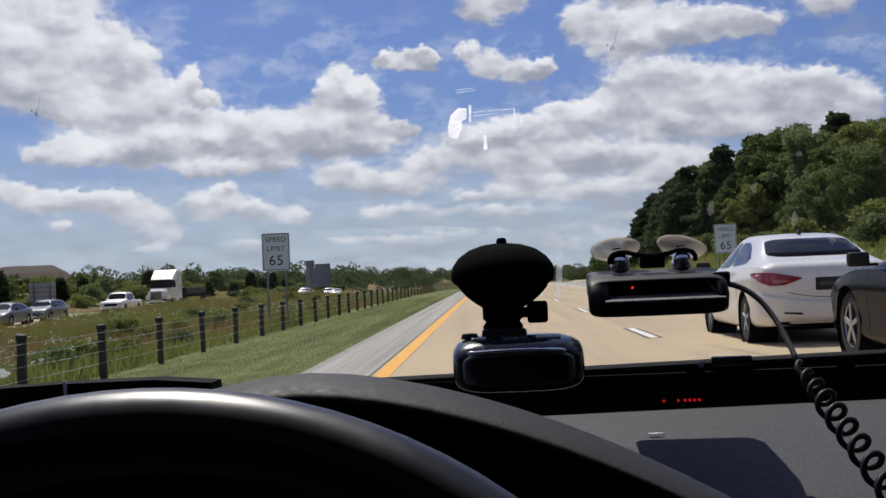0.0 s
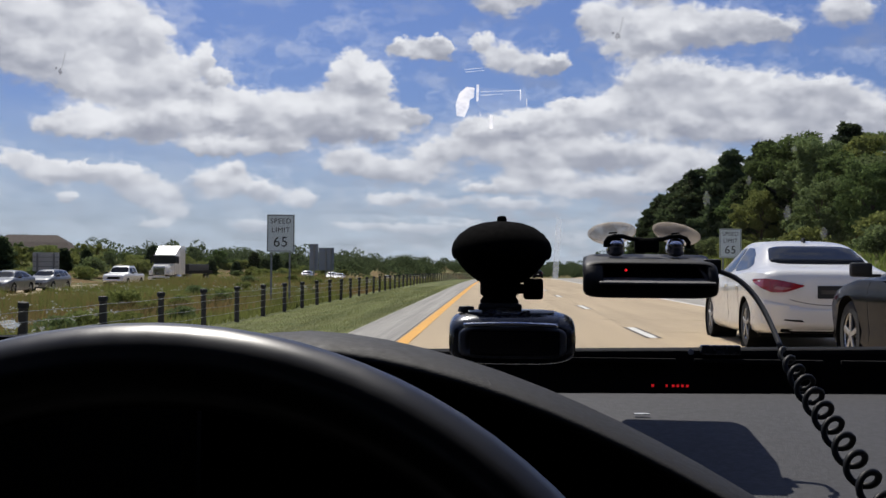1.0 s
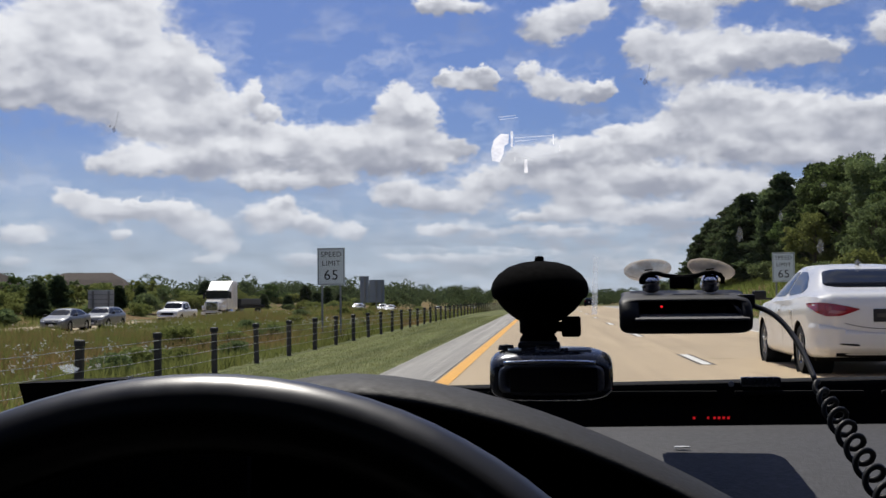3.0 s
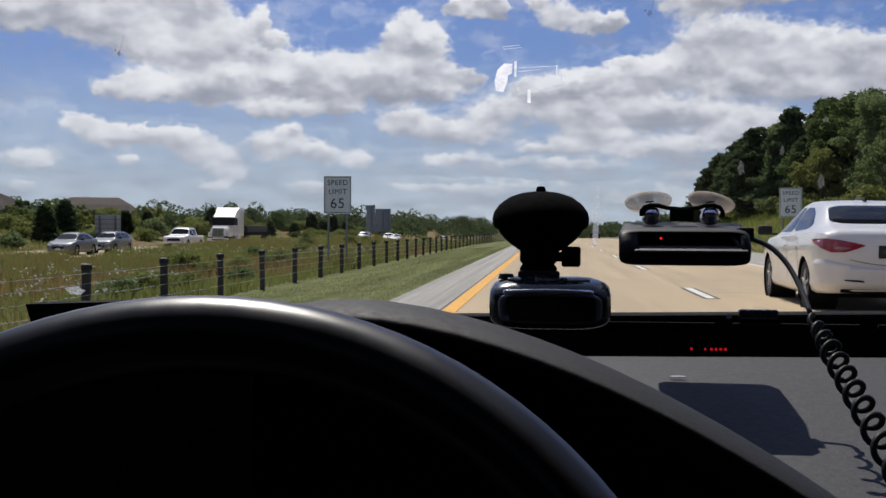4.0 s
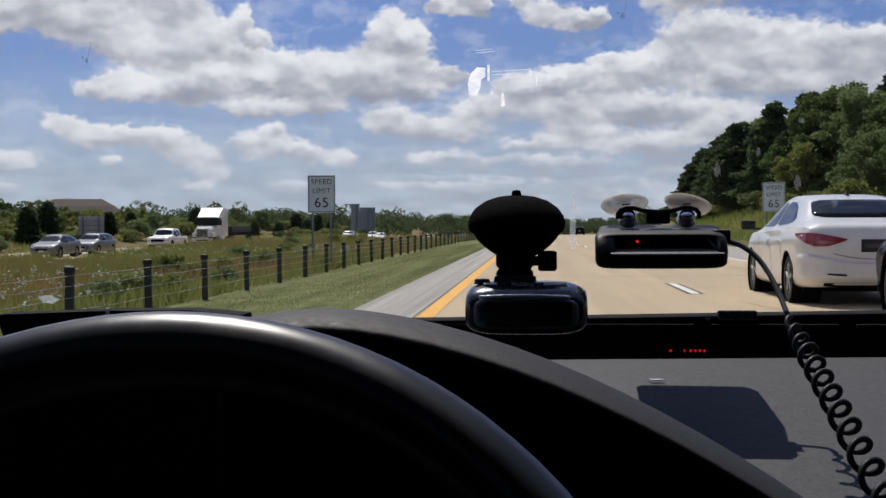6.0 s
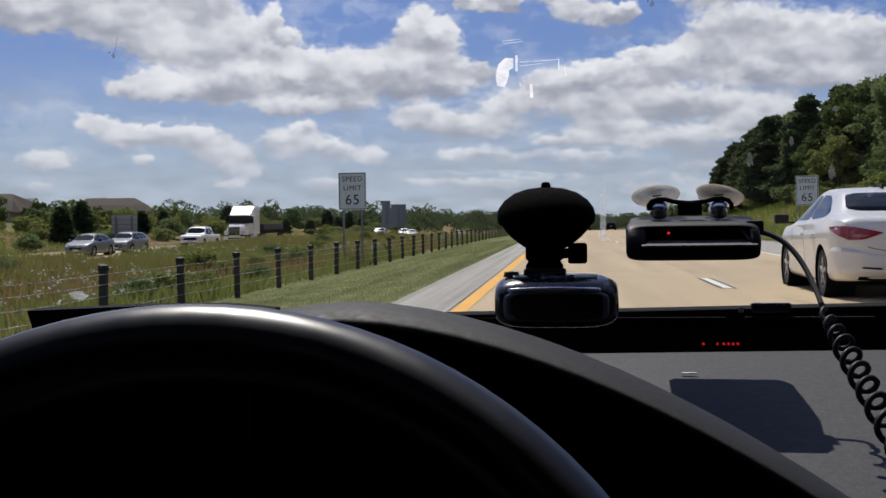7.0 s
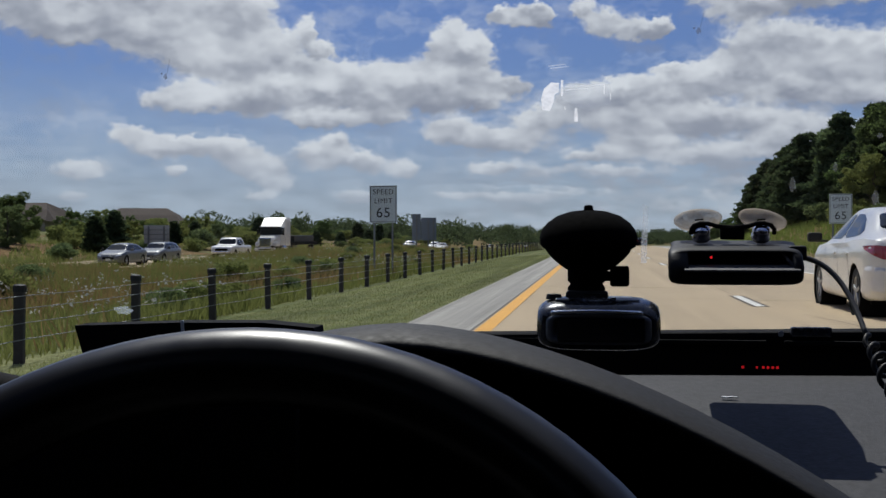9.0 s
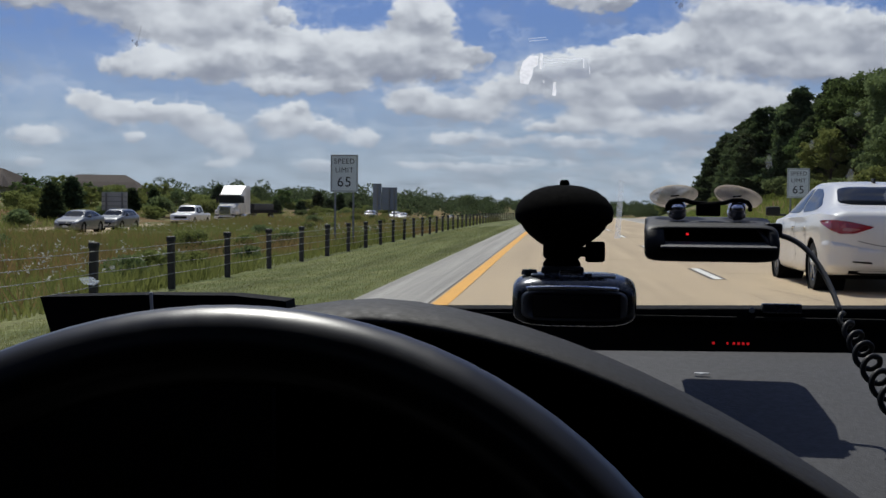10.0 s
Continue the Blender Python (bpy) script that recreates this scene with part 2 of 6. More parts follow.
def leafy(name, dark, light, through_col, bands=0.0):
    """Foliage: each leaf of its own tint, some light passing through it."""
    m = bpy.data.materials.new(name)
    m.use_nodes = True
    n = Net(m.node_tree)
    n.nodes.remove(n.nodes["Principled BSDF"])
    geo = n.nodes.new("ShaderNodeNewGeometry")
    info = n.nodes.new("ShaderNodeObjectInfo")
    where = n.add("ShaderNodeTexCoord", 3)
    patch = n.span(n.noise(where, 0.9, 2.0), 0.35, 0.65)
    fac = n.math("ADD", n.math("MULTIPLY", geo.outputs["Random Per Island"], 0.55), n.math("MULTIPLY", patch, 0.45))
    col = n.mix(fac, dark, light)
    if bands:
        # long bands left by the mower, and duller patches
        band = n.span(n.noise(n.vec("MULTIPLY", where, (1.5, 0.05, 1.0)), 1.0, 4.0, 0.6), 0.35, 0.65, 1.0 - bands, 1.0 + bands)
        dull = n.span(n.noise(n.vec("MULTIPLY", where, (1.0, 0.3, 1.0)), 0.5, 3.0, 0.6), 0.4, 0.66)
        col = n.mix(n.math("MULTIPLY", dull, 0.55), col, (0.17, 0.135, 0.065))
        scaled = n.vec("SCALE", col)
        n.links.new(band, scaled.node.inputs[3])
        col = scaled
    hue = n.nodes.new("ShaderNodeHueSaturation")
    n.links.new(n.span(info.outputs["Random"], 0, 1, 0.485, 0.515), hue.inputs["Hue"])
    n.links.new(n.span(info.outputs["Random"], 0, 1, 0.75, 1.3), hue.inputs["Value"])
    n.links.new(col, hue.inputs["Color"])
    diff = n.nodes.new("ShaderNodeBsdfDiffuse")
    trans = n.nodes.new("ShaderNodeBsdfTranslucent")
    n.links.new(hue.outputs[0], diff.inputs[0])
    n.links.new(n.mix(0.5, hue.outputs[0], through_col), trans.inputs[0])
    mixer = n.nodes.new("ShaderNodeMixShader")
    mixer.inputs[0].default_value = 0.45
    n.links.new(diff.outputs[0], mixer.inputs[1]), n.links.new(trans.outputs[0], mixer.inputs[2])
    n.links.new(mixer.outputs[0], n.nodes["Material Output"].inputs[0])
    return m


def glassy(name, tint, gloss_rough=0.02, clear=0.9, ior=1.5):
    """A thin pane: it lets light straight through and mirrors by Fresnel."""
    m = bpy.data.materials.new(name)
    m.use_nodes = True
    n = Net(m.node_tree)
    n.nodes.remove(n.nodes["Principled BSDF"])
    t, g = n.nodes.new("ShaderNodeBsdfTransparent"), n.nodes.new("ShaderNodeBsdfGlossy")
    t.inputs[0].default_value = (*[c * clear for c in tint], 1)
    g.inputs["Roughness"].default_value = gloss_rough
    f = n.nodes.new("ShaderNodeFresnel")
    f.inputs[0].default_value = ior
    mixer = n.nodes.new("ShaderNodeMixShader")
    n.links.new(f.outputs[0], mixer.inputs[0])
    n.links.new(t.outputs[0], mixer.inputs[1]), n.links.new(g.outputs[0], mixer.inputs[2])
    n.links.new(mixer.outputs[0], n.nodes["Material Output"].inputs[0])
    return m


def film_on_glass(name, col, cover):
    """A thin film or painted glare: part of the light passes, the rest is scattered."""
    m = bpy.data.materials.new(name)
    m.use_nodes = True
    n = Net(m.node_tree)
    n.nodes.remove(n.nodes["Principled BSDF"])
    t, d, tl = n.nodes.new("ShaderNodeBsdfTransparent"), n.nodes.new("ShaderNodeBsdfDiffuse"), n.nodes.new("ShaderNodeBsdfTranslucent")
    for s in (d, tl):
        s.inputs[0].default_value = (*col, 1)
    both, mixer = n.nodes.new("ShaderNodeMixShader"), n.nodes.new("ShaderNodeMixShader")
    both.inputs[0].default_value = 0.7
    where = n.add("ShaderNodeTexCoord", 3)
    n.links.new(n.span(n.noise(where, 90.0, 4.0), 0.3, 0.6, cover * 0.5, cover), mixer.inputs[0])
    n.links.new(d.outputs[0], both.inputs[1]), n.links.new(tl.outputs[0], both.inputs[2])
    n.links.new(t.outputs[0], mixer.inputs[1]), n.links.new(both.outputs[0], mixer.inputs[2])
    n.links.new(mixer.outputs[0], n.nodes["Material Output"].inputs[0])
    return m


def glowing(name, col, strength):
    m = bpy.data.materials.new(name)
    m.use_nodes = True
    p = m.node_tree.nodes["Principled BSDF"]
    p.inputs["Base Color"].default_value = (*[c * 0.3 for c in col], 1)
    p.inputs["Emission Color"].default_value = (*col, 1)
    p.inputs["Emission Strength"].default_value = strength
    return m


def ground_material():
    """Mown verge, rough median and banks: greens, dry straw and bare brown earth."""
    m = bpy.data.materials.new("grassland")
    m.use_nodes = True
    n = Net(m.node_tree)
    p = n.nodes["Principled BSDF"]
    where = n.add("ShaderNodeTexCoord", 3)
    green = n.mix(n.span(n.noise(where, 0.9, 5.0, 0.65), 0.35, 0.65), (0.115, 0.135, 0.050), (0.20, 0.205, 0.09))
    dry = n.mix(n.span(n.noise(where, 2.2, 5.0, 0.6), 0.35, 0.65), (0.175, 0.10, 0.043), (0.225, 0.155, 0.072))
    patches = n.span(n.noise(n.vec("MULTIPLY", where, (1.0, 0.4, 1.0)), 0.085, 4.0, 0.6), 0.45, 0.60)
    # bare reddish earth on the cut bank beyond the far carriageway
    axes = n.nodes.new("ShaderNodeSeparateXYZ")
    n.links.new(where, axes.inputs[0])
    bank = n.math("MULTIPLY", n.span(axes.outputs[0], -62.0, -54.0), n.span(axes.outputs[0], -37.0, -42.0))
    bare = n.math("MULTIPLY", bank, n.span(n.noise(where, 0.16, 4.0, 0.6), 0.40, 0.54))
    patches = n.math("MULTIPLY", patches, n.math("MAXIMUM", n.span(axes.outputs[0], -7.0, -10.5), n.span(axes.outputs[0], 9.0, 12.0)))
    col = n.mix(n.math("MAXIMUM", patches, bare), green, dry)
    tufts = n.math("MULTIPLY", n.span(n.noise(where, 9.0, 4.0, 0.7), 0.3, 0.7, 0.55, 1.3), n.span(n.noise(n.vec("MULTIPLY", where, (1.5, 0.05, 1.0)), 1.0, 4.0, 0.6), 0.35, 0.65, 0.72, 1.28))
    col = n.vec("SCALE", col)
    n.links.new(tufts, col.node.inputs[3])
    n.links.new(col, p.inputs["Base Color"])
    p.inputs["Roughness"].default_value = 0.95
    p.inputs["Specular IOR Level"].default_value = 0.1
    b = n.nodes.new("ShaderNodeBump")
    b.inputs["Strength"].default_value, b.inputs["Distance"].default_value = 0.8, 0.08
    n.links.new(n.noise(where, 14.0, 4.0, 0.7), b.inputs["Height"])
    n.links.new(b.outputs[0], p.inputs["Normal"])
    return m


GRASSLAND = ground_material()


def concrete_material():
    """Tan concrete: slabs differ a little, with long wear streaks, stains and grit."""
    m = material("tan_concrete", (0.44, 0.335, 0.205), 0.85, other=(0.40, 0.305, 0.19), scale=0.5, bump=0.25, bump_scale=30, per_object=0.035)
    n = Net(m.node_tree)
    p = n.nodes["Principled BSDF"]
    col = p.inputs["Base Color"].links[0].from_socket
    where = n.add("ShaderNodeTexCoord", 3)
    streak = n.span(n.noise(n.vec("MULTIPLY", where, (1.6, 0.05, 1.0)), 1.0, 5.0, 0.6), 0.35, 0.65, 0.86, 1.08)
    stain = n.span(n.noise(n.vec("MULTIPLY", where, (1.0, 0.35, 1.0)), 2.3, 5.0, 0.7), 0.60, 0.78, 1.0, 0.72)
    scaled = n.vec("SCALE", col)
    n.links.new(n.math("MULTIPLY", streak, stain), scaled.node.inputs[3])
    n.links.new(scaled, p.inputs["Base Color"])
    return m


CONCRETE = concrete_material()


def shoulder_material():
    """Worn pale shoulder: lengthwise streaks, a dusty tan cast, dark spots."""
    m = material("worn_shoulder", (0.37, 0.345, 0.30), 0.9, other=(0.30, 0.285, 0.255), scale=0.8, bump=0.4, bump_scale=40)
    n = Net(m.node_tree)
    p = n.nodes["Principled BSDF"]
    col = p.inputs["Base Color"].links[0].from_socket
    where = n.add("ShaderNodeTexCoord", 3)
    streak = n.span(n.noise(n.vec("MULTIPLY", where, (4.5, 0.04, 1.0)), 1.0, 5.0, 0.65), 0.33, 0.67, 0.68, 1.15)
    spots = n.span(n.noise(n.vec("MULTIPLY", where, (1.0, 0.4, 1.0)), 3.5, 5.0, 0.7), 0.56, 0.76, 1.0, 0.7)
    scaled = n.vec("SCALE", col)
    n.links.new(n.math("MULTIPLY", streak, spots), scaled.node.inputs[3])
    n.links.new(scaled, p.inputs["Base Color"])
    return m


SHOULDER = shoulder_material()
DARK_LINE = material("black_contrast_paint", (0.075, 0.062, 0.05), 0.8, other=(0.16, 0.125, 0.085), scale=4)
YELLOW = material("yellow_road_paint", (0.75, 0.36, 0.02), 0.7, other=(0.62, 0.30, 0.03), scale=3)
WHITE_LINE = material("white_road_paint", (0.72, 0.71, 0.66), 0.7, other=(0.58, 0.56, 0.5), scale=3)
POST = material("weathered_post", (0.072, 0.064, 0.058), 0.8, other=(0.042, 0.034, 0.028), scale=12, bump=0.5, bump_scale=80, per_object=0.3)
POST_CAP = material("black_cap", (0.008, 0.008, 0.009), 0.6)
CABLE = material("galvanised_cable", (0.30, 0.30, 0.28), 0.5, metal=0.7)
BARK = material("bark", (0.07, 0.055, 0.04), 0.95, other=(0.12, 0.10, 0.08), scale=5, bump=0.8, bump_scale=20)
LEAF = leafy("broad_leaves", (0.062, 0.088, 0.042), (0.185, 0.232, 0.105), (0.27, 0.33, 0.13))
LEAF_DEEP = leafy("deep_green_leaves", (0.040, 0.064, 0.028), (0.125, 0.172, 0.066), (0.20, 0.27, 0.09))
LEAF_LIGHT = leafy("young_leaves", (0.10, 0.125, 0.042), (0.235, 0.255, 0.095), (0.31, 0.34, 0.10))
NEEDLE = leafy("pine_needles", (0.028, 0.044, 0.025), (0.078, 0.102, 0.052), (0.10, 0.13, 0.05))
BLADE = leafy("grass_blades", (0.125, 0.150, 0.045), (0.225, 0.242, 0.085), (0.30, 0.32, 0.09))
LAWN = leafy("mown_grass_blades", (0.150, 0.170, 0.058), (0.215, 0.228, 0.090), (0.30, 0.32, 0.11), 0.38)
FAR_LEAF = leafy("distant_leaves", (0.040, 0.056, 0.034), (0.105, 0.135, 0.068), (0.14, 0.18, 0.08))
STRAW = leafy("dry_grass", (0.20, 0.135, 0.058), (0.34, 0.24, 0.11), (0.3, 0.22, 0.09))
BLOSSOM = leafy("white_blossom", (0.45, 0.45, 0.40), (0.7, 0.7, 0.66), (0.6, 0.6, 0.5))
DASH = material("grey_dash_pad", (0.0180, 0.0180, 0.0208), 0.70, other=(0.0118, 0.0120, 0.0146), scale=9, bump=0.5, bump_scale=380, fine_scale=200)
HOODPAD = material("charcoal_binnacle_pad", (0.0085, 0.0081, 0.0084), 0.64, other=(0.0054, 0.0051, 0.0053), scale=30, bump=0.35, bump_scale=450, fine_scale=220, spec=0.30)
RIM = material("worn_black_leather", (0.0040, 0.0037, 0.0037), 0.34, other=(0.003, 0.0028, 0.0028), scale=18, bump=0.05, bump_scale=800, fine_scale=30, spec=0.52)
BLACK = material("black_plastic", (0.005, 0.005, 0.0055), 0.55, other=(0.0032, 0.0032, 0.0036), scale=20, bump=0.2, bump_scale=500, spec=0.32)
TRIM = material("dark_trim", (0.003, 0.003, 0.0033), 0.85, scale=20, spec=0.12)
RUBBER = material("black_rubber", (0.0012, 0.0012, 0.0012), 0.9, scale=30, spec=0.03)
SCREEN = material("dark_screen", (0.004, 0.004, 0.006), 0.18, scale=20, spec=0.4)
GUNMETAL = material("gunmetal_plastic", (0.036, 0.040, 0.048), 0.24, metal=0.5, other=(0.022, 0.024, 0.03), scale=25, coat=0.5)
BEZEL = material("satin_bezel", (0.17, 0.18, 0.205), 0.32, metal=0.75, other=(0.11, 0.12, 0.14), scale=60)
CHROME = material("chrome", (0.75, 0.76, 0.80), 0.12, metal=1.0, other=(0.6, 0.62, 0.68), scale=30)
STUD_METAL = material("shiny_stud", (0.78, 0.77, 0.84), 0.2, metal=1.0, other=(0.6, 0.6, 0.68), scale=400)
SLOPE_BLADE = leafy("lush_grass", (0.10, 0.15, 0.035), (0.25, 0.31, 0.085), (0.30, 0.36, 0.09))
# black cord lightened to paint in the sun on the lead
LEAD = material("sunlit_black_lead", (0.075, 0.072, 0.068), 0.4, other=(0.04, 0.039, 0.037), scale=60)
CORD = material("black_cord", (0.005, 0.005, 0.005), 0.5, spec=0.22, scale=60)
LINING = material("dark_cabin_lining", (0.010, 0.010, 0.011), 0.9, other=(0.007, 0.007, 0.008), scale=20)
WINDSHIELD = glassy("windshield_glass", (0.985, 1.0, 0.995), 0.01, 0.97, 1.25)
CUP_CLEAR = film_on_glass("cloudy_suction_cup", (0.62, 0.55, 0.47), 0.75)
# these two stand in for bright reflections in the windshield
GLARE = film_on_glass("white_glare", (0.9, 0.9, 0.92), 0.97)
FAINT = film_on_glass("faint_glare", (0.6, 0.65, 0.75), 0.16)
GRIME = film_on_glass("insect_mark", (0.10, 0.10, 0.11), 0.6)
RED_LED = glowing("red_led", (1.0, 0.02, 0.03), 0.8)
# glow for the reflected red numerals, no lamp of its own
RED_DIM = glowing("red_reflection", (1.0, 0.02, 0.03), 0.38)
WHITE_PAINT = material("white_car_paint", (0.77, 0.75, 0.71), 0.3, other=(0.74, 0.72, 0.675), scale=2, coat=0.8)
DARK_PAINT = material("black_blue_car_paint", (0.006, 0.007, 0.013), 0.14, other=(0.005, 0.006, 0.010), scale=2, spec=0.2)
DARK_PAINT.node_tree.nodes["Principled BSDF"].inputs["IOR"].default_value = 1.18
SILVER_PAINT = material("silver_car_paint", (0.15, 0.155, 0.16), 0.35, metal=0.3, other=(0.13, 0.135, 0.14), scale=2, coat=0.4)
NAVY_PAINT = material("navy_car_paint", (0.02, 0.03, 0.055), 0.28, other=(0.015, 0.022, 0.04), scale=2, coat=1.0)
CAR_GLASS = material("tinted_car_glass", (0.008, 0.010, 0.012), 0.05, scale=3, spec=0.3)
TYRE = material("tyre", (0.012, 0.012, 0.012), 0.85, scale=20)
ALLOY = material("alloy_rim", (0.42, 0.42, 0.44), 0.3, metal=0.9, scale=20)
RED_LENS = material("red_lamp_lens", (0.30, 0.012, 0.018), 0.15, other=(0.2, 0.006, 0.01), scale=15, coat=0.8)
PINK_LENS = material("pale_red_lens", (0.42, 0.16, 0.15), 0.2, other=(0.3, 0.08, 0.08), scale=20, coat=0.6)
CLEAR_LENS = material("clear_lamp_lens", (0.6, 0.62, 0.65), 0.1, scale=15, coat=0.8)
PLATE = material("plate_white", (0.55, 0.56, 0.58), 0.5, scale=10)
INK = material("black_ink", (0.01, 0.01, 0.01), 0.6)
SIGN_WHITE = material("white_sign_face", (0.70, 0.73, 0.74), 0.45, other=(0.63, 0.66, 0.67), scale=2)
SIGN_BACK = material("grey_sign_back", (0.20, 0.23, 0.28), 0.45, metal=0.4, other=(0.16, 0.185, 0.23), scale=1.5)
PALE_BOARD = material("weathered_pale_board", (0.42, 0.43, 0.43), 0.7, other=(0.34, 0.345, 0.34), scale=2)
LEDGE = material("grey_ledge_plastic", (0.085, 0.083, 0.088), 0.6, other=(0.05, 0.05, 0.054), scale=60)
STEEL = material("galvanised_steel", (0.22, 0.225, 0.23), 0.5, metal=0.6, scale=8)
ROOF = material("brown_shingles", (0.085, 0.062, 0.048), 0.9, other=(0.06, 0.045, 0.036), scale=2, bump=0.5, bump_scale=6)
SIDING = material("beige_siding", (0.40, 0.35, 0.28), 0.8, scale=1)

# ------------------------------------------------------------------ shaping helpers


def part(name, bm, mat, parent=None, label="", smooth=False):
    """Links a bmesh as one mesh object under a thing or a part."""
    me = bpy.data.meshes.new(name)
    bm.to_mesh(me)
    bm.free()
    me.materials.append(mat)
    if smooth:
        for f in me.polygons:
            f.use_smooth = True
    ob = new(name, me)
    if parent:
        ob.parent = parent
    if label:
        ob["label"] = label
    return ob


def thing(name, at, label, category, group="", kind="", turn=0.0):
    e = new(name)
    e.empty_display_size = 0.1
    e.matrix_basis = pose(*at, 0, 0, turn)
    return tagged(e, label, category, group, kind)


def box(size, at=(0, 0, 0), bevel=0.0, m=None, segs=2):
    bm = bmesh.new()
    bmesh.ops.create_cube(bm, size=1.0)
    bmesh.ops.scale(bm, vec=size, verts=bm.verts)
    if bevel:
        bmesh.ops.bevel(bm, geom=bm.edges[:], offset=bevel, segments=segs, profile=0.6, affect="EDGES")
    if m:
        bmesh.ops.transform(bm, matrix=m, verts=bm.verts)
    bmesh.ops.translate(bm, vec=at, verts=bm.verts)
    return bm


def join(*bms):
    """Several shapes of one part in one bmesh."""
    out = bms[0]
    for b in bms[1:]:
        me = bpy.data.meshes.new("tmp")
        b.to_mesh(me)
        b.free()
        out.from_mesh(me)
        bpy.data.meshes.remove(me)
    return out


def lathe(profile, steps=24, at=(0, 0, 0), m=None):
    """Turns (radius, height) pairs about z."""
    bm = bmesh.new()
    rings = []
    for r, z in profile:
        if r < 1e-6:
            rings.append([bm.verts.new((0, 0, z))])
        else:
            rings.append([bm.verts.new((r * math.cos(a), r * math.sin(a), z)) for a in (2 * math.pi * k / steps for k in range(steps))])
    for a, b in zip(rings, rings[1:]):
        for k in range(steps):
            quad = [a[k % len(a)], a[(k + 1) % len(a)], b[(k + 1) % len(b)], b[k % len(b)]]
            quad = list(dict.fromkeys(quad))
            if len(quad) > 2:
                bm.faces.new(quad)
    bmesh.ops.recalc_face_normals(bm, faces=bm.faces)
    if m:
        bmesh.ops.transform(bm, matrix=m, verts=bm.verts)
    bmesh.ops.translate(bm, vec=at, verts=bm.verts)
    return bm


def tube(points, radius, steps=8, taper=None):
    """A round bar along points."""
    bm = bmesh.new()
    pts = [Vector(p) for p in points]
    rings, side = [], None
    for k, p in enumerate(pts):
        d = (pts[min(k + 1, len(pts) - 1)] - pts[max(k - 1, 0)]).normalized()
        if side is None:
            side = d.orthogonal().normalized()
        side = (side - d * side.dot(d)).normalized()
        up = d.cross(side)
        r = radius * (taper(k / (len(pts) - 1)) if taper else 1.0)
        rings.append([bm.verts.new(p + r * (math.cos(a) * side + math.sin(a) * up)) for a in (2 * math.pi * n / steps for n in range(steps))])
    for a, b in zip(rings, rings[1:]):
        for k in range(steps):
            bm.faces.new((a[k], a[(k + 1) % steps], b[(k + 1) % steps], b[k]))
    bm.faces.new(rings[0][::-1]), bm.faces.new(rings[-1])
    bmesh.ops.recalc_face_normals(bm, faces=bm.faces)
    return bm


def loft(rings, caps=True):
    """Skins closed rings of equally many points."""
    bm = bmesh.new()
    made = [[bm.verts.new(p) for p in ring] for ring in rings]
    for a, b in zip(made, made[1:]):
        for k in range(len(a)):
            bm.faces.new((a[k], a[(k + 1) % len(a)], b[(k + 1) % len(b)], b[k]))
    if caps:
        bm.faces.new(made[0][::-1]), bm.faces.new(made[-1])
    bmesh.ops.recalc_face_normals(bm, faces=bm.faces)
    return bm


def slab(outline, thickness, m=None):
    """A plate from a flat outline in xy, given thickness along z."""
    bm = bmesh.new()
    face = bm.faces.new([bm.verts.new((x, y, 0)) for x, y in outline])
    ext = bmesh.ops.extrude_face_region(bm, geom=[face])
    bmesh.ops.translate(bm, vec=(0, 0, thickness), verts=[v for v in ext["geom"] if isinstance(v, bmesh.types.BMVert)])
    bmesh.ops.recalc_face_normals(bm, faces=bm.faces)
    if m:
        bmesh.ops.transform(bm, matrix=m, verts=bm.verts)
    return bm


def mesh_from(name, verts, faces, mat, parent=None, smooth=False):
    me = bpy.data.meshes.new(name)
    me.from_pydata(verts, [], faces)
    me.materials.append(mat)
    if smooth:
        for f in me.polygons:
            f.use_smooth = True
    ob = new(name, me)
    if parent:
        ob.parent = parent
    return ob


# ------------------------------------------------------------------ the lie of the land


def bend(y):
    """How far the highway swings to the right ahead."""
    return 1.7e-4 * max(y - 60.0, 0.0) ** 2 if y < 420 else 1.7e-4 * 360 ** 2 + 2 * 1.7e-4 * 360 * (y - 420)


def grade(y):
    """The road falls away slowly beyond a low crest."""
    return -4.0e-5 * max(y - 70.0, 0.0) ** 2 if y < 370 else -3.6


PROFILE = [(-900, 22), (-420, 9), (-240, 5.0), (-150, 3.0), (-95, 2.2), (-66, 1.4), (-52, 0.4), (-44, -0.7), (-40, -1.05), (-26, -1.05), (-23.5, -0.08), (-17, -0.3), (-10, -0.5),
           (-6.2, -0.3), (-2.4, -0.05), (-2.0, -0.12), (9.0, -0.12), (9.5, -0.04), (11.5, -0.15), (13.5, 0.1), (18, 1.6), (26, 3.6), (40, 6.2), (70, 9.0), (140, 12), (400, 20), (900, 26)]


def rise(u, y):
    for (a, za), (b, zb) in zip(PROFILE, PROFILE[1:]):
        if u <= b:
            z = za + (zb - za) * (u - a) / (b - a)
            break
    else:
        z = PROFILE[-1][1]
    rough = 0.0
    if u < -6.5 or u > 12:
        far = min(max((-6.5 - u) / 30 if u < 0 else (u - 12) / 20, 0), 1)
        if not -41 < u < -25:
            rough = far * 1.3 * noise.noise((u * 0.03, y * 0.02, 3.0)) + far * 0.35 * noise.noise((u * 0.15, y * 0.12, 7.0))
    return z + rough


def on_ground(u, y):
    return Vector((u + bend(y), y, rise(u, y) + grade(y)))


def strip(us, ys, zs):
    """A sheet that follows the highway; zs gives the height at each of us."""
    verts = [(u + bend(y), y, z + grade(y)) for y in ys for u, z in zip(us, zs)]
    n = len(us)
    faces = [(r * n + k, r * n + k + 1, (r + 1) * n + k + 1, (r + 1) * n + k) for r in range(len(ys) - 1) for k in range(n - 1)]
    return verts, faces


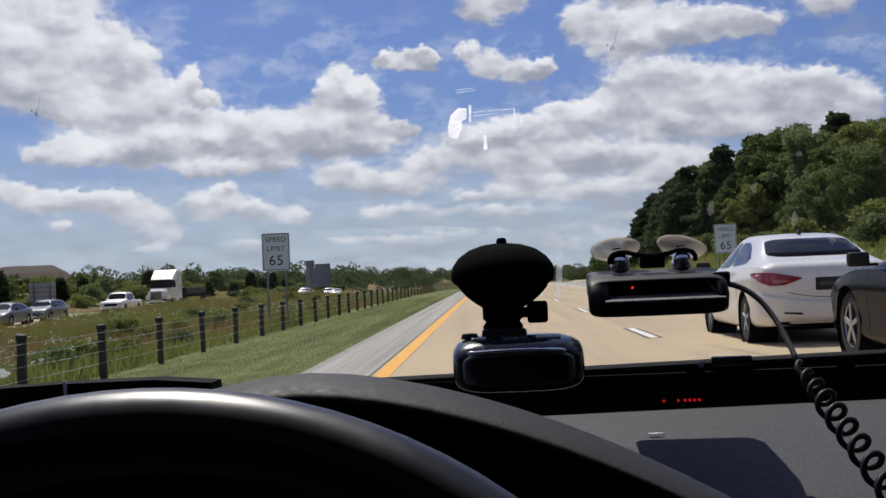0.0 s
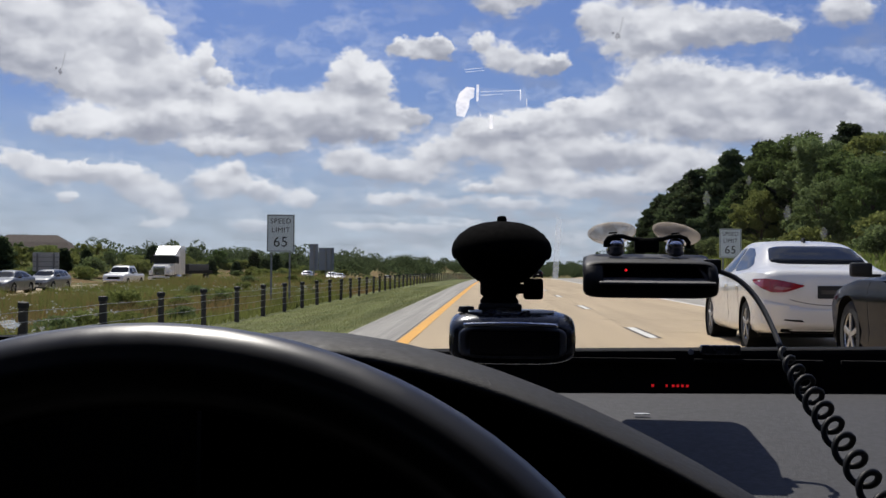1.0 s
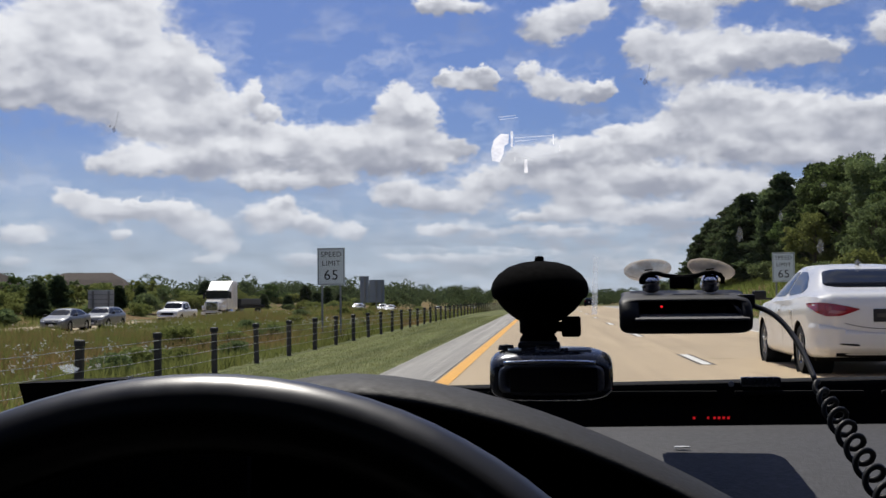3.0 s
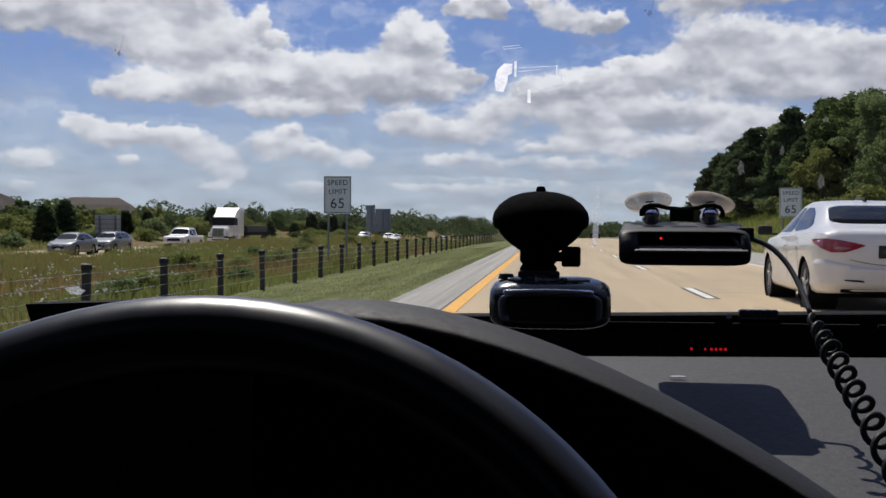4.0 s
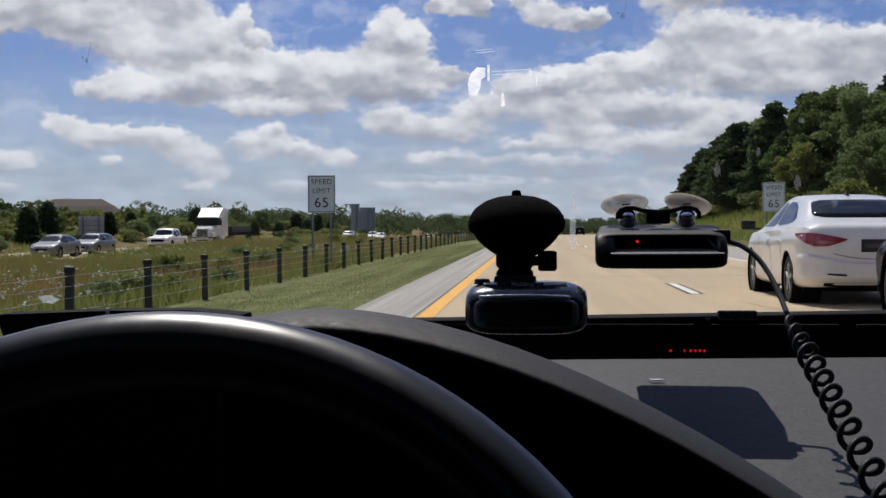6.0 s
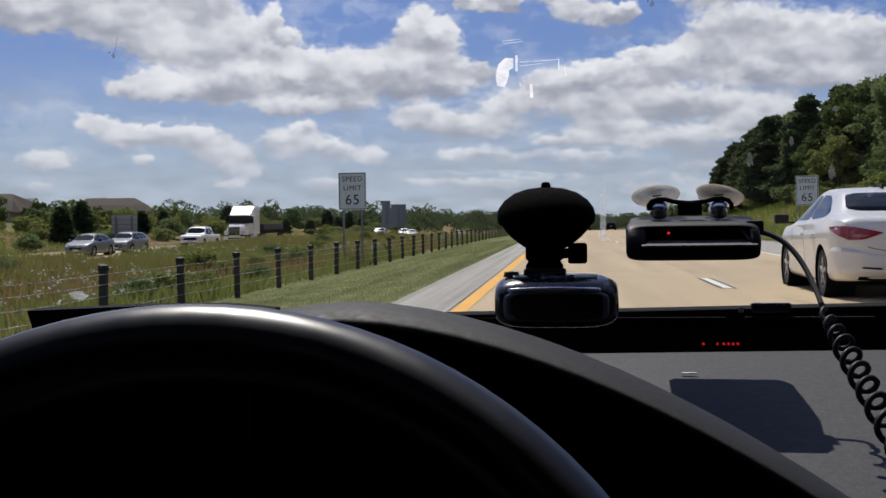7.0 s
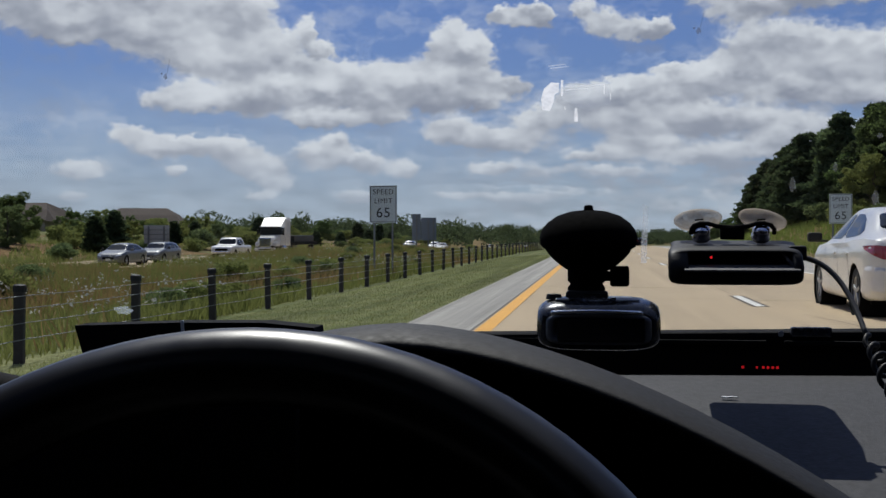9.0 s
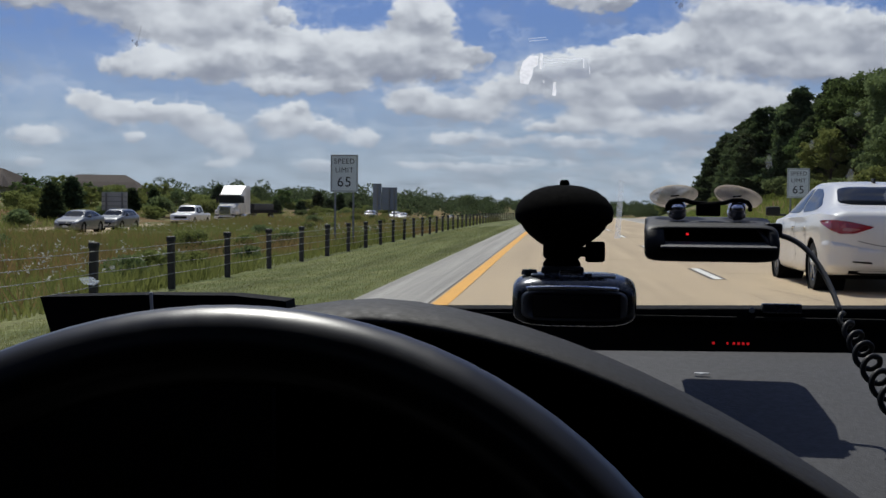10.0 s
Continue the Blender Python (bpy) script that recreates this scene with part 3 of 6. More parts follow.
YS = [-60 + 4 * k for k in range(45)] + [122 + 8 * k for k in range(40)] + [450 + 40 * k for k in range(30)] + [1800, 2600, 4000]
US = [-900, -600, -420, -320, -240, -190, -150, -120, -105, -95, -85, -76, -70, -66, -62, -58, -55, -52, -49, -46, -44, -42, -40, -38, -27, -26, -24, -22, -20, -18, -15, -13, -11.5, -10, -9, -8, -7, -6.2,
      -5.2, -4, -3, -2.4, -2.0, 9.0, 9.5, 10.5, 11.5, 12.5, 13.5, 15, 17, 19, 22, 25, 28, 32, 36, 40, 48, 58, 70, 90, 140, 260, 500, 900]
gv = [tuple(on_ground(u, y)) for y in YS for u in US]
gn = len(US)
gf = [(r * gn + k, r * gn + k + 1, (r + 1) * gn + k + 1, (r + 1) * gn + k) for r in range(len(YS) - 1) for k in range(gn - 1)]
ground = mesh_from("ground", gv, gf, GRASSLAND, smooth=True)
tagged(ground, "rolling grassland with mown verge, weedy median and brown banks", "ground", kind="structure")

LEFT_EDGE, LANE_MARK, RIGHT_EDGE, SHOULDER_END = -1.22, 2.38, 5.85, 9.1
road_ys = [-40 + 4 * k for k in range(50)] + [164 + 8 * k for k in range(60)]


def paved(name, a, b, ys, mat, z=0.0, label="", category="road", kind="structure", parent=None):
    """A paved strip with real thickness."""
    top = strip([a, a, b, b], ys, [z - 0.14, z, z, z - 0.14])
    ob = mesh_from(name, *top, mat, parent)
    if label:
        tagged(ob, label, category, kind=kind)
    return ob


road = thing("road", (0, 0, 0), "tan concrete highway carriageway of two lanes", "road", kind="structure")
far_ys = [y for y in road_ys if y >= 160]
paved("far_pavement", LEFT_EDGE - 0.12, RIGHT_EDGE + 0.12, [160.6] + far_ys[1:], CONCRETE, -0.003, parent=road)
for k in range(44):
    y0 = -40 + 4.57 * k
    if y0 > 157:
        break
    for a, b in ((LEFT_EDGE - 0.12, LANE_MARK - 0.002), (LANE_MARK + 0.002, RIGHT_EDGE + 0.12)):
        paved("slab", a, b, [y0 + 0.002, y0 + 2.28, y0 + 4.566], CONCRETE, random.uniform(-0.002, 0.002), parent=road)
paved("shoulder_left", -2.25, LEFT_EDGE - 0.135, road_ys, SHOULDER, -0.01, "grey asphalt inner shoulder beside the yellow line", "shoulder")
paved("shoulder_right", RIGHT_EDGE + 0.135, SHOULDER_END, road_ys, SHOULDER, -0.01, "wide grey asphalt outer shoulder", "shoulder")
opposite = paved("road_opposite", -38.5, -27.5, road_ys, CONCRETE, -0.86, "tan concrete carriageway for oncoming traffic", "road")
marks = thing("lane_markings", (0, 0, 0), "worn yellow and white painted lane lines on concrete", "road marking", kind="structure")


def painted(a, b, ys, mat, name, z=0.006):
    mesh_from(name, *strip([a, b], ys, [z, z]), mat, marks)


painted(LEFT_EDGE - 0.09, LEFT_EDGE + 0.09, road_ys, YELLOW, "yellow_line")
painted(RIGHT_EDGE - 0.07, RIGHT_EDGE + 0.07, road_ys, WHITE_LINE, "edge_line")
for k in range(22):
    y0 = 5.5 + 12.19 * k
    painted(LANE_MARK - 0.065, LANE_MARK + 0.065, [y0, y0 + 1.5, y0 + 3.05], WHITE_LINE, "lane_dash")
    for s in (-1, 1):
        painted(LANE_MARK + s * 0.095 - 0.03, LANE_MARK + s * 0.095 + 0.03, [y0 - 0.05, y0 + 1.5, y0 + 3.1], DARK_LINE, "dash_border", 0.0055)
painted(LEFT_EDGE - 0.145, LEFT_EDGE - 0.115, road_ys, DARK_LINE, "joint_seal", 0.005)


def tar_crack(u, y, length, drift):
    """A thin sealed crack wandering over the concrete."""
    n = 14
    pts = [(u + drift * k / n + 0.03 * noise.noise((k * 0.5, u, y)), y + length * k / n) for k in range(n + 1)]
    verts = []
    for k, (a, b) in enumerate(pts):
        wd = 0.006 + 0.006 * abs(noise.noise((k * 1.3, y, u)))
        verts += [(a - wd + bend(b), b, 0.005 + grade(b)), (a + wd + bend(b), b, 0.005 + grade(b))]
    mesh_from("sealed_crack", verts, [(2 * k, 2 * k + 1, 2 * k + 3, 2 * k + 2) for k in range(n)], TAR, road)


TAR = material("tar_seal", (0.17, 0.13, 0.09), 0.8)
for u, y, length, drift in ((3.2, 12.5, 3.5, -0.5), (4.9, 24, 6, 0.3), (1.4, 30, 7, -0.5), (3.4, 41, 8, 0.6), (0.2, 52, 9, 0.3)):
    tar_crack(u, y, length, drift)

# ------------------------------------------------------------------ the car around the camera
# Places inside the car are given from the eye: x to the right, y ahead, z up.


def inside(x, y, z):
    return Vector((x, y, EYE + z))


def shift(bm):
    bmesh.ops.translate(bm, vec=(0, 0, EYE), verts=bm.verts)
    return bm


def steering_wheel():
    tilt, big_r, r = 29.0, 0.1805, 0.0145
    c = inside(-0.1242, 0.3357, -0.2022)
    e = thing("steering_wheel", c, "black leather steering wheel with worn shiny rim", "steering wheel")
    e.matrix_basis = pose(c.x, c.y, c.z, 90 - tilt, 0, 0)
    bm = bmesh.new()
    n, k = 96, 14
    rings = [[bm.verts.new(((big_r + r * math.cos(b)) * math.cos(a), (big_r + r * math.cos(b)) * math.sin(a), 1.1 * r * math.sin(b)))
              for b in (2 * math.pi * j / k for j in range(k))] for a in (2 * math.pi * i / n for i in range(n))]
    for i in range(n):
        for j in range(k):
            bm.faces.new((rings[i][j], rings[(i + 1) % n][j], rings[(i + 1) % n][(j + 1) % k], rings[i][(j + 1) % k]))
    bmesh.ops.recalc_face_normals(bm, faces=bm.faces)
    part("rim", bm, RIM, e, smooth=True)
    part("hub", lathe([(0, 0.012), (0.06, 0.01), (0.078, -0.005), (0.078, -0.04), (0, -0.04)], 28), BLACK, e, smooth=True)
    for a in (-18, 198, 270):
        part("spoke", box((0.11, 0.032, 0.012), bevel=0.004, m=pose(0, 0, 0, 0, 0, a) @ pose(0.12, 0, -0.01)), BLACK, e)
    part("column", lathe([(0.045, -0.04), (0.05, -0.12), (0.05, -0.3), (0, -0.3)], 20), TRIM, e, smooth=True)


def arch_ring(y, dz, fat, n=30):
    """One section of the binnacle: an arch standing across the car."""
    pts = []
    for k in range(n + 1):
        dx = -0.31 + 0.62 * k / n
        near = 1 - 0.10 * (abs(dx) / 0.26) ** 2 * fat
        pts.append(((-0.105 + dx) * near, y * near, (-0.044 + dz - fat * abs(dx) ** 1.7) * near))
    return pts


def dashboard():
    e = thing("dashboard", inside(0, 0.8, -0.3), "charcoal dashboard with arched instrument hood and grey pad", "dashboard")
    back = Matrix.Translation(-Vector(e.matrix_basis.translation))

    def own(bm):
        shift(bm)
        bmesh.ops.transform(bm, matrix=back, verts=bm.verts)
        return bm

    # grey pad, gently crowned, reaching to the windshield trough; it stops short under the hood
    def pad_sheet(profile, xs):
        bm = bmesh.new()
        rows = []
        for y, z in profile:
            rows.append([bm.verts.new((x, y + 0.03 * max(x, 0) / 0.3 * (y / 1.0) ** 4 - 0.04 * max(x - 0.3, 0), z - 0.012 * max(abs(x - 0.3) - 0.35, 0) * 4)) for x in xs])
        for a, b in zip(rows, rows[1:]):
            for k in range(len(a) - 1):
                bm.faces.new((a[k], a[k + 1], b[k + 1], b[k]))
        bmesh.ops.recalc_face_normals(bm, faces=bm.faces)
        return bm

    far_half = [(0.75, -0.1425), (0.82, -0.1305), (0.90, -0.1190), (0.96, -0.1135), (0.995, -0.1125), (1.0, -0.116), (1.0, -0.17)]
    near_half = [(0.30, -0.26), (0.36, -0.215), (0.42, -0.198), (0.52, -0.180), (0.64, -0.161)]
    part("pad", own(pad_sheet(near_half + far_half, (0.10, 0.15, 0.2, 0.3, 0.45, 0.62, 0.8, 1.0))), DASH, e, "sunlit grey dash pad", smooth=True)
    part("pad", own(pad_sheet(far_half, (-0.35, -0.3, -0.2, -0.1, 0.0, 0.10))), DASH, e, "sunlit grey dash pad", smooth=True)
    # instrument hood: outer skin, lip and dark mouth
    sections = []
    for y, dz, fat in ((0.606, -0.0122, 1.0), (0.6025, -0.0104, 1.0), (0.6020, -0.0082, 1.0), (0.6050, -0.0058, 1.0), (0.6105, -0.0036, 1.0), (0.6190, -0.0018, 1.0), (0.6310, -0.0005, 1.0), (0.648, 0.0, 1.0), (0.70, -0.006, 1.0), (0.80, -0.028, 0.9), (0.90, -0.062, 0.6), (0.95, -0.085, 0.4)):
        sections.append(arch_ring(y, dz, fat))
    bm = bmesh.new()
    made = [[bm.verts.new(p) for p in s] for s in sections]
    inner = [bm.verts.new((x, y + 0.012, z - 0.002)) for x, y, z in sections[0]]
    deep = [bm.verts.new((x * 0.9, y + 0.10, z - 0.02)) for x, y, z in sections[0]]
    made = [deep, inner] + made
    for a, b in zip(made, made[1:]):
        for k in range(len(a) - 1):
            bm.faces.new((a[k], a[k + 1], b[k + 1], b[k]))
    bmesh.ops.recalc_face_normals(bm, faces=bm.faces)
    part("instrument_hood", own(bm), HOODPAD, e, "arched charcoal instrument hood", smooth=True)
    # black plate added between wheel and hood end, in place of the shade there
    edge = [p for p in arch_ring(0.570, -0.006, 1.0) if p[0] < -0.135]
    edge = [(x, y, z + 0.05 * max(0.0, -0.24 - x)) for x, y, z in edge]
    bm = bmesh.new()
    rows = [[bm.verts.new((x, y + d, z)) for x, y, z in edge] + [bm.verts.new((x, y + d, -0.34)) for x, y, z in edge[::-1]] for d in (0.0, 0.008)]
    bm.faces.new(rows[0]), bm.faces.new(rows[1][::-1])
    for k in range(len(rows[0])):
        j = (k + 1) % len(rows[0])
        bm.faces.new((rows[0][k], rows[0][j], rows[1][j], rows[1][k]))
    bmesh.ops.recalc_face_normals(bm, faces=bm.faces)
    part("column_shroud", own(bm), TRIM, e, "added black plate behind the wheel, standing for shade")
    part("gauge_panel", own(box((0.36, 0.02, 0.2), (-0.105, 0.68, -0.205), 0.004)), TRIM, e)
    part("lower_panel", own(box((1.6, 0.04, 0.36), (0.19, 0.33, -0.40), 0.01)), TRIM, e)
    # dark trough and grille at the foot of the windshield
    part("trough", own(box((1.16, 0.035, 0.060), (0.27, 1.068, -0.107), 0.004, pose(0, 0, 0, 0, -0.9, 1.2))), TRIM, e)
    part("trough_floor", own(box((1.30, 0.14, 0.01), (0.35, 1.04, -0.135), 0.002)), TRIM, e)
    for k in range(9):
        part("grille_slat", own(box((0.11, 0.006, 0.004), (0.02 + 0.125 * k - 0.05, 1.045, -0.088), 0.001)), TRIM, e)
    part("clip_cover", own(box((0.034, 0.008, 0.0085), (0.188, 1.0475, -0.0785), 0.0015)), GUNMETAL, e, "grey plastic clip cover")
    part("screw", own(lathe([(0, 0.0004), (0.0018, 0.0003), (0.0026, 0), (0, 0)], 14, (0.163, 1.0485, -0.0805), pose(0, 0, 0, 80, 0, 0))), STEEL, e, "small metal screw head")
    # small red numerals mirrored in the dark trough: the reflection is built as glowing bars
    for k, (x, wd) in enumerate(((0.130, 0.0022), (0.142, 0.0016), (0.1475, 0.0022), (0.1515, 0.0022), (0.1555, 0.0022), (0.1595, 0.0022))):
        part("red_glint", own(box((wd, 0.001, 0.0022), (x, 1.0445, -0.1095), 0.0003)), RED_DIM, e, "tiny red reflection built as a glowing bar")
    part("label_chip", own(slab([(-0.006, -0.001), (-0.001, -0.0022), (0.002, -0.0008), (0.006, -0.001), (0.0055, 0.0008), (0.001, 0.0018), (-0.002, 0.0012), (-0.005, 0.0014)], 0.0008, pose(0.1035, 0.905, -0.1175, 7, 0, -4))), PLATE, e, "small pale sticker chip")
    # separate black end panel by the left corner of the windshield
    outline = [(-0.392, -0.0635), (-0.31, -0.0605), (-0.245, -0.0600), (-0.205, -0.0635), (-0.20, -0.10), (-0.36, -0.12), (-0.381, -0.10)]
    bm = slab(outline, 0.03, pose(0, 0.88, 0, 90, 0, 0))
    part("end_panel", own(bm), TRIM, e, "black corner panel")
    part("pale_tick", own(box((0.0022, 0.002, 0.026), (-0.305, 0.848, -0.0715), 0.0004, pose(0, 0, 0, 0, -4, 0))), PLATE, e, "thin pale seam")


def dash_camera():
    """Rounded unit hanging under a black suction cup."""
    e = thing("dash_unit", inside(0.003, 0.82, -0.055), "gunmetal dash unit hanging from a black suction mount", "gadget")
    back = Matrix.Translation(-Vector(e.matrix_basis.translation))

    def own(bm):
        shift(bm)
        bmesh.ops.transform(bm, matrix=back, verts=bm.verts)
        return bm

    rings = []
    for y, w2, h2, dz in ((0.800, 0.036, 0.0105, -0.003), (0.801, 0.0395, 0.0135, -0.003), (0.806, 0.042, 0.016, -0.002), (0.822, 0.0425, 0.0165, 0.001), (0.845, 0.040, 0.0145, 0.003), (0.856, 0.036, 0.011, 0.004), (0.858, 0.03, 0.007, 0.004)):
        ring = []
        for k in range(40):
            a = 2 * math.pi * k / 40
            c, s = math.cos(a), math.sin(a)
            p = 2 / 4.2
            ring.append((0.005 + w2 * math.copysign(abs(c) ** p, c), y, -0.0555 + dz + h2 * math.copysign(abs(s) ** p, s)))
        rings.append(ring)
    part("housing", own(loft(rings)), GUNMETAL, e, "rounded gunmetal housing", smooth=True)
    rim = []
    for y, gx, gz in ((0.8005, 0.036, 0.0108), (0.7975, 0.0352, 0.0102), (0.7972, 0.0315, 0.0088), (0.7995, 0.0305, 0.008)):
        rim.append([(0.005 + gx * math.copysign(abs(math.cos(a)) ** 0.42, math.cos(a)), y, -0.0585 + gz * math.copysign(abs(math.sin(a)) ** 0.42, math.sin(a))) for a in (2 * math.pi * k / 40 for k in range(40))])
    part("bezel", own(loft(rim)), BEZEL, e, smooth=True)
    part("screen", own(box((0.0585, 0.002, 0.0158), (0.0065, 0.797, -0.0588), 0.0008)), SCREEN, e, "blank black screen")
    part("brow", own(tube([(-0.027 + 0.0022 * k, 0.7985 - 0.0015 * math.sin(math.pi * k / 28), -0.0475 + 0.0012 * math.sin(math.pi * k / 28)) for k in range(29)], 0.0016, 8)), CHROME, e, "bright brow line", smooth=True)
    part("slot", own(box((0.017, 0.007, 0.003), (0.003, 0.8235, -0.0372), 0.001)), CHROME, e)
    part("button", own(lathe([(0, 0.004), (0.005, 0.0035), (0.0058, 0), (0, 0)], 16, (-0.026, 0.824, -0.0395))), BLACK, e)
    # two pale plates stand in for glints on the housing's top
    part("badge", own(box((0.016, 0.005, 0.0012), (0.025, 0.8155, -0.0390), 0.0004, pose(0, 0, 0, 18, 0, 0))), PLATE, e, "small pale plate painted in as a glint")
    part("badge", own(box((0.009, 0.003, 0.0010), (-0.020, 0.8155, -0.0390), 0.0004, pose(0, 0, 0, 18, 0, 0))), PLATE, e, "small pale plate painted in as a glint")
    part("cradle", own(box((0.030, 0.014, 0.007), (-0.003, 0.836, -0.0375), 0.0025)), BLACK, e)
    cup = part("suction_cup", own(lathe([(0, 0.0185), (0.006, 0.0183), (0.014, 0.0172), (0.023, 0.0142), (0.030, 0.0092), (0.0342, 0.0035), (0.0355, -0.0015), (0.0350, -0.0060), (0.0338, -0.0078), (0.0318, -0.0085), (0.0295, -0.0125), (0.0255, -0.0170), (0.0205, -0.0212), (0.0165, -0.0240), (0.0125, -0.026), (0, -0.026)], 36, (-0.0022, 0.856, 0.005), pose(0, 0, 0, 6, 0, 0))), RUBBER, e, "wide black suction cup", smooth=True)
    part("nub", own(lathe([(0, 0.0075), (0.0028, 0.007), (0.0035, 0.005), (0.0036, -0.003), (0, -0.003)], 14, (-0.0022, 0.858, 0.0200))), RUBBER, cup, smooth=True)
    part("stem", own(lathe([(0, 0), (0.0125, 0), (0.0135, -0.004), (0.0135, -0.014), (0.0115, -0.016), (0.0135, -0.019), (0.0128, -0.026), (0, -0.026)], 24, (-0.0035, 0.848, -0.0135))), RUBBER, e, smooth=True)
    part("knob", own(join(lathe([(0, 0.0068), (0.0062, 0.0068), (0.0074, 0.0054), (0.0074, -0.0054), (0.0062, -0.0068), (0, -0.0068)], 18, (0.0200, 0.846, -0.0240), pose(0, 0, 0, 0, 90, 0)), box((0.02, 0.007, 0.007), (0.010, 0.847, -0.0240), 0.001))), RUBBER, e, smooth=False)


def radar_unit():
    """Flat black box on two clear suction cups, with a cord."""
    e = thing("windshield_detector", inside(0.1, 0.86, -0.015), "flat black detector box on two clear suction cups", "gadget")
    back = Matrix.Translation(-Vector(e.matrix_basis.translation))

    def own(bm):
        shift(bm)
        bmesh.ops.transform(bm, matrix=back, verts=bm.verts)
        return bm

    def ring(y, xa, xb, za, zb, c=0.2):
        pts, mx, mz, hx, hz = [], (xa + xb) / 2, (za + zb) / 2, (xb - xa) / 2, (zb - za) / 2
        for k in range(32):
            a = 2 * math.pi * k / 32
            pts.append((mx + hx * math.copysign(abs(math.cos(a)) ** c, math.cos(a)), y, mz + hz * math.copysign(abs(math.sin(a)) ** c, math.sin(a))))
        # the mouth leans back towards its top, and the chin tucks under
        return [(px, py + (0.8 * max(0.0, pz + 0.0175) + 0.55 * max(0.0, -0.0190 - pz) if py < 0.85 else 0.0), pz) for px, py, pz in pts]

    # open shell: outside from the back to the front lip, then into the recess
    rings = [ring(0.962, 0.066, 0.1435, -0.014, -0.003), ring(0.956, 0.0625, 0.148, -0.018, 0.0012), ring(0.88, 0.0585, 0.1475, -0.024, 0.0014), ring(0.845, 0.0555, 0.1440, -0.0275, -0.0012, 0.24), ring(0.832, 0.0535, 0.1448, -0.0285, -0.0024, 0.26), ring(0.822, 0.0535, 0.1444, -0.0292, -0.0040, 0.26),
             ring(0.8195, 0.0555, 0.1425, -0.0282, -0.0052, 0.26), ring(0.8200, 0.0660, 0.1380, -0.0185, -0.0064, 0.12), ring(0.836, 0.0690, 0.1350, -0.0180, -0.0072, 0.12), ring(0.837, 0.0695, 0.1345, -0.0175, -0.0076, 0.12)]
    part("case", own(loft(rings)), BLACK, e, "matt black case", smooth=True)
    part("ledge", own(box((0.078, 0.016, 0.0018), (0.1025, 0.8245, -0.0176), 0.0007, pose(0, 0, 0, 12, 0, 0))), LEDGE, e, "grey plastic ledge")
    part("strut", own(tube([(0.1375, 0.826, -0.0165), (0.1335, 0.833, -0.0095), (0.1305, 0.838, -0.0045)], 0.0013, 8)), LEDGE, e, "grey corner strut", smooth=True)
    part("display", own(box((0.055, 0.001, 0.0085), (0.101, 0.8362, -0.0122), 0.0002)), SCREEN, e)
    part("led", own(lathe([(0, 0.0007), (0.0009, 0.0004), (0.0010, 0), (0, 0)], 12, (0.0832, 0.8352, -0.0102), pose(0, 0, 0, 90, 0, 0))), RED_LED, e, "lit red indicator")
    bar = [(0.0712, 0.858, 0.0062), (0.0712, 0.857, 0.0095), (0.0730, 0.857, 0.0122), (0.0775, 0.857, 0.0138), (0.083, 0.857, 0.0136), (0.089, 0.857, 0.0118), (0.1, 0.857, 0.0108), (0.111, 0.857, 0.0118), (0.117, 0.857, 0.0136), (0.1225, 0.857, 0.0139), (0.1272, 0.857, 0.0123), (0.1292, 0.857, 0.0095), (0.1292, 0.858, 0.0062)]
    part("bracket", own(join(tube(bar, 0.0017, 8), box((0.017, 0.006, 0.0095), (0.1, 0.858, 0.0070), 0.0015))), TRIM, e, smooth=True)
    for x in (0.0795, 0.1215):
        cup = part("suction_cup", own(lathe([(0, -0.0015), (0.005, -0.001), (0.011, 0.0010), (0.0158, 0.0038), (0.0176, 0.0060), (0.0176, 0.0068), (0.0155, 0.0047), (0.011, 0.0020), (0.005, 0), (0, 0)], 32, (x + (0.002 if x > 0.1 else -0.001), 0.884, 0.0115), pose(0, 0, 0, 25, 9 if x > 0.1 else -7, 0))), CUP_CLEAR, e, "cloudy clear suction cup", smooth=True)
        part("cup_stud", own(lathe([(0, 0.0050), (0.0036, 0.0046), (0.0056, 0.0030), (0.0062, 0.0005), (0.0060, -0.0015), (0.0068, -0.0028), (0.0066, -0.0055), (0, -0.006)], 24, (x - 0.001, 0.860, 0.0078), pose(0, 0, 0, 38, 0, 0))), STUD_METAL, cup, "shiny metal stud", smooth=True)
    for x in (0.0790, 0.1240):
        part("cup_slit", own(box((0.0062, 0.0006, 0.0010), (x, 0.8845, 0.0168), 0.0002, pose(0, 0, 0, 0, -6, 0))), TRIM, e)
    part("plug", own(box((0.012, 0.012, 0.010), (0.143, 0.845, -0.007), 0.002)), BLACK, e)
    # plain lead, then a coil sagging towards the driver
    lead = []
    for k in range(25):
        s = k / 24
        a, b, c, d = Vector((0.144, 0.845, -0.010)), Vector((0.168, 0.842, -0.012)), Vector((0.176, 0.825, -0.036)), Vector((0.180, 0.80, -0.060))
        lead.append(a * (1 - s) ** 3 + 3 * b * s * (1 - s) ** 2 + 3 * c * s * s * (1 - s) + d * s ** 3)
    part("lead", own(tube(lead, 0.0019, 8)), LEAD, e, "plain black lead", smooth=True)
    coil, turns = [], 14.0
    n = int(turns * 20)
    p0, p1, p2 = Vector((0.180, 0.80, -0.061)), Vector((0.177, 0.66, -0.098)), Vector((0.162, 0.46, -0.136))
    for k in range(n + 1):
        s = k / n
        c = p0 * (1 - s) ** 2 + 2 * p1 * s * (1 - s) + p2 * s * s
        d = ((p1 - p0) * (1 - s) + (p2 - p1) * s).normalized()
        side = Vector((1, 0, 0)) - d * d.x
        side.normalize()
        up = d.cross(side)
        a = 2 * math.pi * turns * s
        r = 0.0060 * min(1.0, 0.3 + 3.2 * s)
